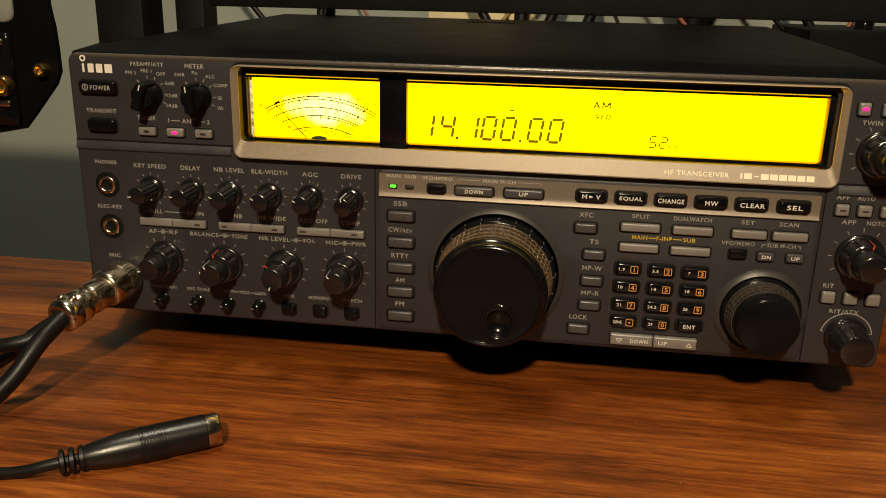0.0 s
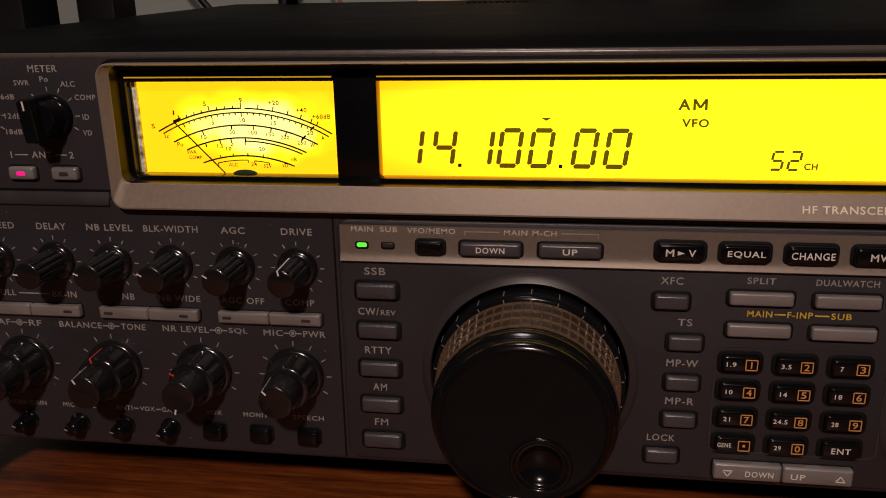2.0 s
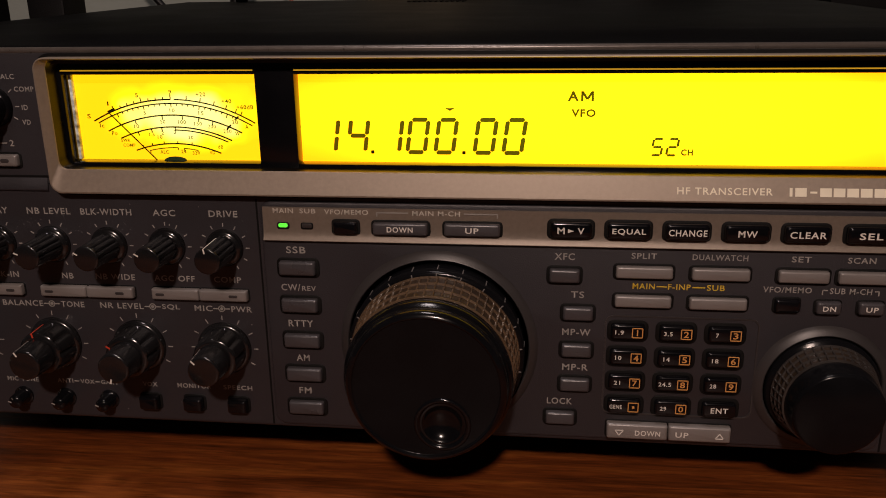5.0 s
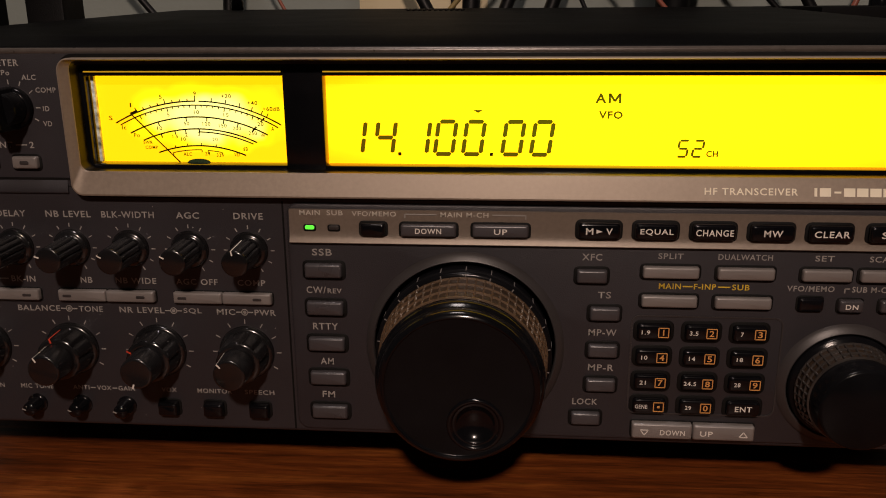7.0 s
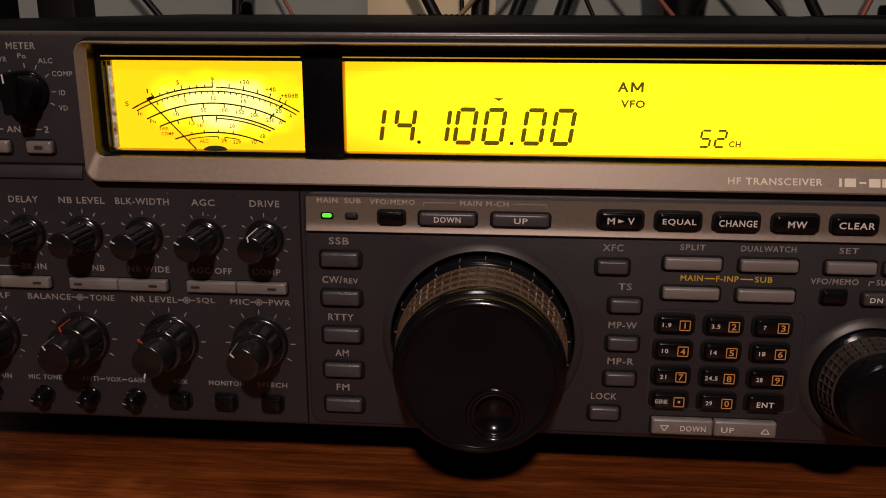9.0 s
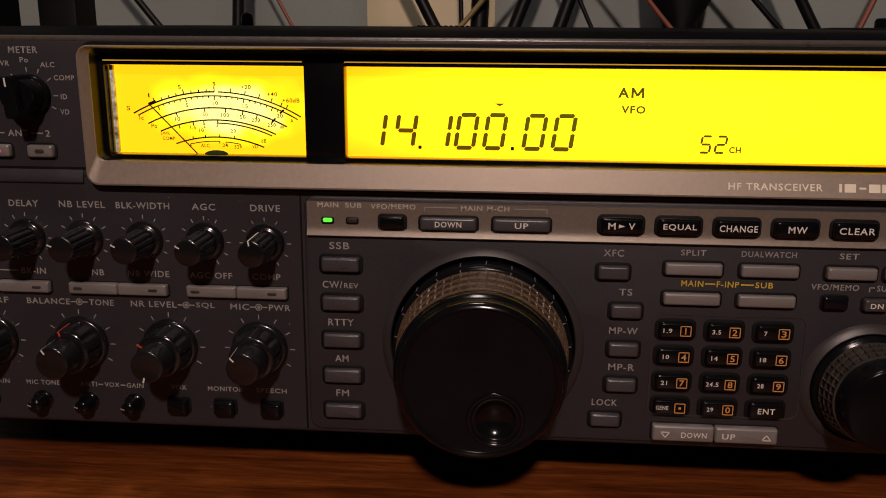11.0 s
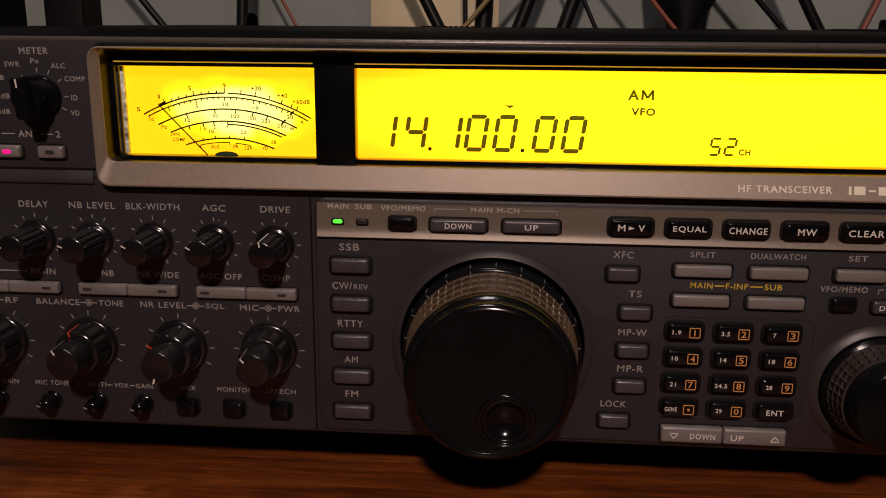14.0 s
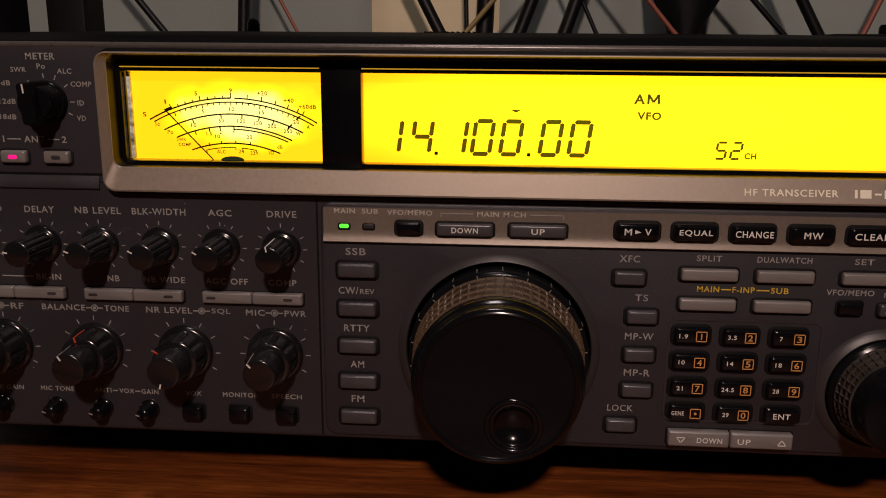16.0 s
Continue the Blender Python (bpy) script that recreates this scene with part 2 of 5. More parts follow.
def loft(bm, rings, cap0=False, cap1=True, closed=True):
    vs = [[bm.verts.new(p) for p in ring] for ring in rings]
    n = len(vs[0])
    for a, b in zip(vs, vs[1:]):
        for i in range(n if closed else n - 1):
            j = (i + 1) % n
            bm.faces.new((a[i], a[j], b[j], b[i]))
    if cap0:
        bm.faces.new(vs[0])
    if cap1:
        bm.faces.new(vs[-1])
    return vs


def at_y(loop, y):
    return [(x, y, z) for x, z in loop]


def pad(bm, cx, cz, w, h, y0, y1, r=0.0006, bev=0.0005):
    """A key cap that rises from y0 out to y1 (towards -y)."""
    loft(bm, [at_y(rr(cx, cz, w, h, r), y0), at_y(rr(cx, cz, w, h, r), y1 + bev),
              at_y(rr(cx, cz, w - bev * 0.7, h - bev * 0.7, r), y1 + bev * 0.3),
              at_y(rr(cx, cz, w - bev * 2, h - bev * 2, r), y1)], cap0=True)


def lathe(bm, cx, cz, prof, n=40, flutes=0, depth=0.0, fl_range=(0, 0), cap=True):
    rings = []
    for r, y in prof:
        ring = []
        for k in range(n):
            a = 2 * math.pi * k / n
            rad = r
            if flutes and fl_range[0] <= -y <= fl_range[1]:
                rad = r - depth * max(0.0, math.cos(flutes * a)) ** 2
            ring.append((cx + rad * math.cos(a), y, cz + rad * math.sin(a)))
        rings.append(ring)
    loft(bm, rings, cap0=False, cap1=cap and prof[-1][0] > 1e-4)


def box(bm, x0, x1, y0, y1, z0, z1, bev=0.0):
    m = Matrix.LocRotScale(((x0 + x1) / 2, (y0 + y1) / 2, (z0 + z1) / 2), None, (x1 - x0, y1 - y0, z1 - z0))
    g = bmesh.ops.create_cube(bm, size=1, matrix=m)
    if bev:
        es = list({e for v in g["verts"] for e in v.link_edges})
        bmesh.ops.bevel(bm, geom=es, offset=bev, segments=2, affect="EDGES", profile=0.6)


def smooth_path(pts, n=10):
    """Points along a soft curve through pts."""
    p = [Vector(q) for q in pts]
    p = [p[0] * 2 - p[1]] + p + [p[-1] * 2 - p[-2]]
    out = []
    for i in range(1, len(p) - 2):
        for k in range(n):
            t = k / n
            a, b, c, d = p[i - 1], p[i], p[i + 1], p[i + 2]
            out.append(0.5 * ((2 * b) + (c - a) * t + (2 * a - 5 * b + 4 * c - d) * t * t + (3 * b - a - 3 * c + d) * t ** 3))
    out.append(p[-2])
    return out


def tube(bm, pts, r, n=10):
    """A tube along pts; r is one radius or one per point."""
    rs = r if isinstance(r, (list, tuple)) else [r] * len(pts)
    up = Vector((0.13, 0.31, 0.94))
    rings = []
    for i, p in enumerate(pts):
        d = (Vector(pts[min(i + 1, len(pts) - 1)]) - Vector(pts[max(i - 1, 0)])).normalized()
        u = d.cross(up).normalized()
        up = u.cross(d).normalized()
        rings.append([Vector(p) + rs[i] * (u * math.cos(2 * math.pi * k / n) + up * math.sin(2 * math.pi * k / n)) for k in range(n)])
    loft(bm, rings, cap0=True)


def flat(bm, pts, y, thick=0.00012):
    """A thin proud plate of printed ink in the x-z plane."""
    loft(bm, [at_y(pts, y), at_y(pts, y - thick)], cap0=False)


def bar(bm, x0, z0, x1, z1, w, y, thick=0.00012):
    d = Vector((x1 - x0, z1 - z0))
    q = Vector((-d.y, d.x)).normalized() * w / 2
    flat(bm, [(x0 + q.x, z0 + q.y), (x1 + q.x, z1 + q.y), (x1 - q.x, z1 - q.y), (x0 - q.x, z0 - q.y)], y, thick)


def lettering(s, cx, cz, h, w, y, material, parent, name="lettering", slope=0.0):
    """Printed words, h high and w wide, centred; slope: how far they recede with height."""
    cu = bpy.data.curves.new("letters", "FONT")
    cu.body, cu.size, cu.resolution_u, cu.space_character = s, 1.0, 3, 1.14
    cu.offset = 0.034 if material is INK else 0.012 if material is DIAL_INK else 0.014
    tmp = new("letters", cu)
    me = bpy.data.meshes.new_from_object(tmp)
    bpy.data.objects.remove(tmp)
    bpy.data.curves.remove(cu)
    co = np.array([v.co[:] for v in me.vertices])
    lo, hi = co.min(0), co.max(0)
    sx = w / (hi[0] - lo[0])
    sz = h / (hi[1] - lo[1])
    for v, c in zip(me.vertices, co):
        z = (c[1] - (lo[1] + hi[1]) / 2) * sz
        v.co = (cx + (c[0] - (lo[0] + hi[0]) / 2) * sx, y + slope * z, cz + z)
    me.name = name
    me.materials.clear()
    me.materials.append(material)
    return adopt(new(name, me), parent)


def mm(*v):
    return [q / 1000 for q in v] if len(v) > 1 else v[0] / 1000

# ---------------------------------------------------------------- room and desk
WALL_Y = 0.45
bm = bmesh.new()
box(bm, -1.9, 1.9, WALL_Y, WALL_Y + 0.1, -0.75, 1.75)
tagged(part("wall_north", bm, WALL), "grey-green painted plaster wall behind the desk", "wall", kind="structure")
for nm, b6 in (("wall_south", (-1.9, 1.9, -3.1, -3.0, -0.75, 1.75)), ("wall_west", (-2.0, -1.9, -3.0, WALL_Y, -0.75, 1.75)),
               ("wall_east", (1.9, 2.0, -3.0, WALL_Y, -0.75, 1.75))):
    bm = bmesh.new()
    box(bm, *b6)
    tagged(part(nm, bm, ROOM), "plain painted room wall", "wall", kind="structure")
bm = bmesh.new()
box(bm, -2.0, 2.0, -3.1, WALL_Y + 0.1, 1.75, 1.85)
tagged(part("ceiling", bm, ROOM), "plain painted ceiling", "ceiling", kind="structure")
bm = bmesh.new()
box(bm, -2.0, 2.0, -3.1, WALL_Y + 0.1, -0.85, -0.75)
tagged(part("floor", bm, ROOM), "plain dim floor", "floor", kind="structure")

desk = thing("desk", (0, 0, -0.75), "reddish-brown walnut veneer desk with streaked grain", "desk")
outline = ((-1.1, -0.36), (1.1, -0.36), (1.1, WALL_Y - 0.004), (-0.2625, WALL_Y - 0.004), (-0.2625, 0.147), (-1.1, 0.147))
bm = bmesh.new()
loft(bm, [[(x, y, z) for x, y in outline] for z in (DESK - 0.028, DESK)], cap0=True)
bmesh.ops.bevel(bm, geom=list(bm.edges), offset=0.002, segments=2, affect="EDGES", profile=0.6)
part("desktop", bm, WOOD, desk)
for lx, ly in ((-1.05, -0.33), (1.0, -0.33), (-1.05, 0.08), (1.0, 0.38)):
    bm = bmesh.new()
    box(bm, lx, lx + 0.05, ly, ly + 0.05, -0.75, DESK - 0.026, 0.002)
    part("leg", bm, WOOD, desk)

# ---------------------------------------------------------------- the transceiver
X0, X1, ZB, ZT = mm(-257.5, 171, 42.5, 187.2)
radio = thing("radio_transceiver", (-0.043, 0.16, DESK), "charcoal desktop radio transceiver with lit yellow display and many knobs", "radio")

# case: long black cover with soft edges, rising a little to the back
bm = bmesh.new()
secs = []
for y, top, inset in ((0.0120, 0.1878, 0.002), (0.016, 0.1886, 0.001), (0.030, 0.1902, 0.001), (0.12, 0.193, 0.001), (0.338, 0.1985, 0.001), (0.341, 0.1970, 0.003)):
    w, h = X1 - X0 - 2 * inset, top - 0.046
    secs.append(at_y(rr((X0 + X1) / 2, 0.046 + h / 2, w, h, 0.004, 4), y))
loft(bm, secs, cap0=True)
case = part("case", bm, CASE, radio, "black painted steel cover")
bm = bmesh.new()
loft(bm, [[(x, y, z) for y, z in ((0.0026, 0.1860), (0.0030, 0.1872), (0.0046, 0.1880), (0.030, 0.1904), (0.030, 0.1860))] for x in (X0 + 0.0015, X1 - 0.0015)], cap0=True)
part("cover_lip", bm, CASE, case)
for k in range(11):
    bm = bmesh.new()
    x = -0.079 + k * 0.0036
    box(bm, x, x + 0.0018, 0.285, 0.322, 0.1965, 0.1985 - 0.0004, 0.0003)
    part("vent_rib", bm, CASE, case)
for fx in (-0.225, 0.150):
    for fy in (0.070, 0.30):
        bm = bmesh.new()
        rings = []
        for r, z in ((0.0125, DESK), (0.0135, DESK + 0.003), (0.0125, DESK + 0.016), (0.011, 0.047)):
            rings.append([(fx + r * math.cos(2 * math.pi * k / 28), fy + r * math.sin(2 * math.pi * k / 28), z) for k in range(28)])
        loft(bm, rings, cap0=True)
        part("foot", bm, SATIN, radio, "round black rubber foot")

# front panel shell with a rounded rim
bm = bmesh.new()
cx, cz, w, h = (X0 + X1) / 2, (ZB + ZT) / 2, X1 - X0, ZT - ZB
loft(bm, [at_y(rr(cx, cz, w, h, 0.0045, 6), 0.016), *[at_y(rr(cx, cz, w - 2 * q * (1 - math.cos(radians(a))), h - 2 * q * (1 - math.cos(radians(a))), 0.0045, 6), q * (1 - math.sin(radians(a)))) for q in (0.0020,) for a in range(0, 91, 15)],
          at_y(rr(*mm(-15, 162.8, 294.6, 38.0), 0.003, 6), 0.0), at_y(rr(*mm(-15, 162.8, 294.6, 38.0), 0.003, 6), 0.0098)], cap0=True, cap1=False)
panel = part("front_panel", bm, PANEL, radio, "charcoal painted front panel")
# added bead, paler and glossier than the panel, makes the rim's highlight band
bm = bmesh.new()
tube(bm, [(x, 0.0010, 0.1862) for x in (X0 + 0.004, X0 + 0.005, -0.04, X1 - 0.005, X1 - 0.004)], [0.0007, 0.0012, 0.0012, 0.0012, 0.0007], 20)
part("highlight_bead", bm, mat("pale_highlight_satin", (0.10, 0.085, 0.075), 0.30, 0.3, 0.10, 300, 0.10, 2600, spec=0.8), panel, "satin bead added along the top edge for the rim highlight")


def plate(name, x0, x1, z0, z1, y, material, r=0.0025, label="", bev=0.0006):
    b = bmesh.new()
    x0, x1, z0, z1 = mm(x0, x1, z0, z1)
    pad(b, (x0 + x1) / 2, (z0 + z1) / 2, x1 - x0, z1 - z0, 0.0005, y, r, bev)
    return part(name, b, material, radio, label)


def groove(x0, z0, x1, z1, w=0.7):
    # flat black bar in place of the groove's dark inside
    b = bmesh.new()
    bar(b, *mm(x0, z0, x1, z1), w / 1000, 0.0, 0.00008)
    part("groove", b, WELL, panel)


groove(-256.8, 141.3, -167.5, 141.3, 1.0)
groove(-256.8, 138.6, -167.5, 138.6, 0.4)
groove(136.5, 137.6, 170.5, 137.6, 1.0)
groove(133.6, 44, 133.6, 134)
groove(-90.2, 44, -90.2, 134)
for x0, x1, zt in ((-256.9, -168.6, 141.0), (138.6, 170.4, 137.2)):
    bm = bmesh.new()
    loft(bm, [[(mm(x), mm(y), mm(zt + z)) for y, z in ((0.1, 0.0), (-0.15, -0.2), (-0.95, -4.2), (-0.95, -4.6), (-0.75, -4.9), (0.1, -5.2), (0.6, -5.3), (0.6, 0.0))] for x in (x0, x1)], cap0=True)
    part("panel_ledge", bm, PANEL, panel)
centre = plate("control_plate", -88.8, 132.6, 44.8, 133.4, -0.0011, PANEL, 0.004, "charcoal raised control plate")
bm = bmesh.new()
loft(bm, [[(mm(x), mm(y), mm(z)) for y, z in ((0.5, 131.6), (-1.3, 131.6), (-1.65, 131.35), (-1.7, 124.6), (-1.85, 122.6), (-2.2, 121.0), (-2.75, 119.9), (-2.85, 119.6), (-2.7, 119.4), (0.5, 119.4))] for x in (-87.6, 131.4)], cap0=True)
strip = part("trim_strip", bm, STRIP, radio, "bronze-grey metallic strip with turned-out lower edge")

# display bezel
bm = bmesh.new()
bx0, bx1, bz0, bz1 = mm(-165.3, 137, 136.0, 184.2)


def frame_loop(l, r_, b_, t, rad, y):
    x0, x1, z0, z1 = bx0 + l / 1000, bx1 - r_ / 1000, bz0 + b_ / 1000, bz1 - t / 1000
    return at_y(rr((x0 + x1) / 2, (z0 + z1) / 2, x1 - x0, z1 - z0, rad, 10), y)


loft(bm, [frame_loop(0, 0, 0, 0, 0.0044, 0.0005), frame_loop(0, 0, 0, 0, 0.0044, -0.0040), frame_loop(0.25, 0.25, 0.25, 0.25, 0.0042, -0.0046),
          frame_loop(0.8, 0.8, 0.8, 0.5, 0.0037, -0.0047), frame_loop(3.3, 3.3, 8.4, 0.9, 0.0030, -0.0024),
          frame_loop(3.5, 3.5, 8.7, 1.0, 0.0030, -0.0020)], cap1=False)
bezel = part("display_bezel", finish(bm, "display_bezel", BRONZE, 13), BRONZE, radio, "bronze-grey bevelled display frame")
bm = bmesh.new()
loft(bm, [frame_loop(3.5, 3.5, 8.7, 1.0, 0.0030, -0.0020), frame_loop(3.6, 3.6, 8.8, 1.2, 0.0030, -0.0012), frame_loop(5.3, 5.3, 9.0, 3.1, 0.0034, 0.0094)], cap1=False)
part("recess", bm, RECESS, bezel, "glossy black inner wall of the display frame")
# black sheet laid round the frame as the shade of its gap
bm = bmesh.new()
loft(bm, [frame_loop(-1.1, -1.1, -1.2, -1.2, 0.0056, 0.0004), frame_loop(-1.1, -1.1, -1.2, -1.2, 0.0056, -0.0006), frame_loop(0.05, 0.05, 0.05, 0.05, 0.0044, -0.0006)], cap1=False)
part("gap_shade", bm, WELL, bezel, "black sheet painted as the shadow gap round the frame")



def window_frame(x0, x1, z0, z1, parent, name):
    """Black mask of the display, with two openings left by its bars."""
    b = bmesh.new()
    box(b, *mm(x0, x1), 0.0030, 0.0094, *mm(z0, z1), 0.0004)
    part(name, b, BLACK, parent)


window_frame(-162.4, -159.4, 143.8, 182.0, bezel, "mask_bar")
window_frame(-88.4, -74.3, 143.8, 182.0, bezel, "mask_bar")
window_frame(129.6, 133.2, 143.8, 182.0, bezel, "mask_bar")
for x0, x1 in ((-159.4, -88.4), (-74.3, 129.6)):
    window_frame(x0, x1, 143.8, 146.3, bezel, "mask_bar")
    window_frame(x0, x1, 177.6, 182.0, bezel, "mask_bar")
    # thin glowing strip added as the display's reflection; no lamp sits here
    bm = bmesh.new()
    box(bm, *mm(x0 + 0.3, x1 - 0.3), 0.0022, 0.0029, *mm(178.9, 179.3))
    part("reflection_line", bm, AMBER_REFLECTION, bezel, "thin glowing strip for the display's amber reflection at the window edge")

# lit dials
bm = bmesh.new()
box(bm, *mm(-74.3, 129.6), 0.0082, 0.0092, *mm(146.0, 177.8))
lcd = part("lcd_panel", bm, LCD_LIGHT, radio, "lit yellow liquid crystal display")
bm = bmesh.new()
box(bm, *mm(-159.4, -88.4), 0.0086, 0.0094, *mm(146.0, 178.2))
meter = part("meter_face", bm, METER_LIGHT, radio, "lit yellow needle meter face")

LY = 0.0081
SEG = {"0": "abcdef", "1": "bc", "2": "abged", "4": "fgbc", "5": "afgcd"}


def seven(ch, cx, cz, w, h, t, parent, lean=0.14):
    """A slanted seven-segment figure."""
    g = t * 0.2
    x0, x1, z0, zm, z1 = -w / 2, w / 2, -h / 2, 0.0, h / 2
    segs = {"a": (x0 + g, z1, x1 - g, z1, 0), "d": (x0 + g, z0, x1 - g, z0, 0), "g": (x0 + g, zm, x1 - g, zm, 0),
            "f": (x0, zm + g, x0, z1 - g, 1), "b": (x1, zm + g, x1, z1 - g, 1), "e": (x0, z0 + g, x0, zm - g, 1), "c": (x1, z0 + g, x1, zm - g, 1)}
    for s in SEG[ch]:
        b = bmesh.new()
        ax, az, ex, ez, up = segs[s]
        k = t / 2
        if up:
            loop = [(ax - k, az + k * 0.6), (ax, az), (ax + k, az + k * 0.6), (ex + k, ez - k * 0.6), (ex, ez), (ex - k, ez - k * 0.6)]
        else:
            loop = [(ax, az), (ax + k * 0.7, az + k), (ex - k * 0.7, ez + k), (ex, ez), (ex - k * 0.7, ez - k), (ax + k * 0.7, az - k)]
        flat(b, [(cx + px + lean * pz, cz + pz) for px, pz in loop], LY, 0.0001)
        part("segment", b, INK, parent)


for ch, x in (("1", -64.4), ("4", -53.6), ("1", -41.4), ("0", -32.2), ("0", -22.2), ("0", -8.4), ("0", 1.7)):
    seven(ch, mm(x), mm(155.7), mm(6.2), mm(11.5), mm(1.5), lcd)
for x in (-48.6, -16.0):
    bm = bmesh.new()
    pad(bm, mm(x), mm(149.9), mm(1.2), mm(1.2), LY, LY - 0.0001, 0.0003, 0.00002)
    part("decimal_point", bm, INK, lcd)
for ch, x in (("5", 50.3), ("2", 55.4)):
    seven(ch, mm(x), mm(152.4), mm(3.2), mm(5.6), mm(0.78), lcd)
lettering("A", mm(21.4), mm(169.6), mm(3.4), mm(3.8), LY, INK, lcd)
bm = bmesh.new()
for a4 in ((24.4, 167.9, 24.4, 171.3), (27.9, 167.9, 27.9, 171.3), (24.5, 171.1, 26.15, 168.6), (27.8, 171.1, 26.15, 168.6)):
    bar(bm, *mm(*a4), 0.0008, LY, 0.0001)
part("lettering", bm, INK, lcd)
lettering("VFO", mm(25.0), mm(163.9), mm(2.7), mm(8.2), LY, INK, lcd)
lettering("CH", mm(60.3), mm(150.6), mm(2.2), mm(4.0), LY, INK, lcd)
bm = bmesh.new()
flat(bm, [mm(-22.6, 165.5), mm(-19.0, 165.5), mm(-20.8, 164.5)], LY, 0.0001)
part("tuning_mark", bm, INK, lcd)

# meter scales: five arcs about one pivot, ticks and figures
MX, MZ, MY = -0.1221, 0.1073, 0.0085


def polar(r, a):
    return MX + r * math.sin(radians(a)), MZ + r * math.cos(radians(a))


def arc(r, a0, a1, w, ticks=(), tick=0.0012, inward=False):
    b = bmesh.new()
    n = 40
    o = [polar(r + w / 2, a0 + (a1 - a0) * k / n) for k in range(n + 1)]
    i = [polar(r - w / 2, a0 + (a1 - a0) * k / n) for k in range(n + 1)]
    for k in range(n):
        flat(b, [o[k], o[k + 1], i[k + 1], i[k]], MY, 0.00008)
    for a, s, tw in ticks:
        e = r + (-s if inward else s) * tick
        bar(b, *polar(r, a), *polar(e, a), tw, MY, 0.00008)
    part("scale_arc", b, DIAL_INK, meter)


R0 = 0.0610
arc(R0, -29.5, 0, 0.00052, [(-21 + 2.62 * k, 1.5 if k % 4 == 0 else 0.8, 0.00036) for k in range(8)] + [(0, 1.6, 0.00035)])
arc(R0, 1.2, 30.5, 0.00046, [(a, 1.3, 0.00035) for a in (5.6, 10.4, 15.2, 19.5, 23.0, 25.0)])
arc(R0 - 0.0014, -28.5, 30.0, 0.00044, [(-20.5 + 2.05 * k, 1.2 if k % 5 == 0 else 0.7, 0.00034) for k in range(22)], inward=True)
arc(R0 - 0.0056, -26.8, 27.8, 0.00050, [(a, 1.3, 0.0004) for a in (-15, -4, 4, 10.5, 16.0, 22.0)], inward=True)
arc(R0 - 0.0099, -23.6, 25.2, 0.00050, [(a, 1.2, 0.0004) for a in (-15.5, -9.5, -5, 0.8)], inward=True)
arc(R0 - 0.0110, 0.8, 24.0, 0.00044)
arc(R0 - 0.0160, -19.6, 22.6, 0.00050, [(a, 0.8, 0.00035) for a in (-15.5, -11.0, -5.2, 1.4, 8.2)])
for a0, a1, r in ((-13.0, 1.4, R0 - 0.0175), (4.4, 11.4, R0 - 0.0176)):
    arc(r, a0, a1, 0.00032, [(a0, 0.8, 0.0003), (a1, 0.8, 0.0003)], 0.0011, True)
for r0, a0, r1, a1, w in ((R0 + 0.0004, -23.4, R0 + 0.0004, -20.6, 0.0010), (R0 - 0.0024, 23.6, R0 - 0.0006, 24.4, 0.0006), (R0 - 0.0066, 22.0, R0 - 0.0046, 22.8, 0.0006)):
    bm = bmesh.new()
    bar(bm, *polar(r0, a0), *polar(r1, a1), w, MY, 0.0001)
    part("scale_block", bm, DIAL_INK, meter)
UPPER_FIGURES = (
    ("S", -154.0, 162.2, 1.6, 1.3), ("1", -146.1, 166.8, 1.5, .5), ("5", -134.7, 169.8, 1.5, 1), ("9", -122.0, 171.0, 1.5, 1), ("+20", -110.6, 170.1, 1.5, 3.6), ("+40", -101.2, 167.7, 1.5, 3.6),
    ("+60dB", -94.5, 165.6, 1.5, 6.2), ("Ic", -149.4, 158.8, 1.5, 1.6), ("5", -132.4, 163.5, 1.4, .9), ("10", -121.9, 164.4, 1.4, 1.9), ("15", -111.1, 163.4, 1.4, 1.9), ("20", -98.7, 160.2, 1.4, 2.2),
    ("A", -94.4, 158.5, 1.4, 1.1))
LOWER_FIGURES = (
    ("Po", -144.9, 156.0, 1.5, 2.1), ("10", -136.1, 158.6, 1.4, 1.9), ("50", -125.9, 160.3, 1.4, 1.9), ("100", -118.6, 160.2, 1.4, 2.9), ("150", -112.6, 159.6, 1.4, 2.9),
    ("200", -107.5, 158.6, 1.4, 3), ("250", -101.8, 156.9, 1.4, 3), ("W", -98.1, 156.1, 1.4, 1.7), ("SWR", -141.0, 153.4, 1.2, 3.4), ("1.5", -130.6, 155.6, 1.3, 2), ("2", -126.4, 156.2, 1.3, .9),
    ("3", -121.7, 156.5, 1.3, .9), ("10", -127.6, 154.7, 1.3, 1.8), ("20", -115.9, 154.6, 1.3, 2), ("dB", -104.9, 151.2, 1.3, 1.9), ("COMP", -139.8, 151.6, 1.2, 4.6), ("ALC", -126.5, 149.2, 1.3, 3.2),
    ("24", -119.1, 149.4, 1.3, 1.9), ("32V", -114.3, 148.9, 1.3, 2.9), ("VD", -108.2, 149.1, 1.3, 2),
)
for s, x, z, h, w in UPPER_FIGURES + LOWER_FIGURES:
    lettering(s, mm(x), mm(z), mm(h), mm(w), MY, DIAL_INK, meter)
bm = bmesh.new()
bar(bm, -0.1459, 0.1639, -0.1292, 0.1464, 0.00038, 0.0076, 0.0002)
part("needle", bm, DIAL_INK, meter, "thin black meter needle")
bm = bmesh.new()
flat(bm, [(MX + 0.0042 * math.cos(radians(a)), 0.1463 + 0.0014 * math.sin(radians(a))) for a in range(0, 181, 12)], 0.0078, 0.0006)
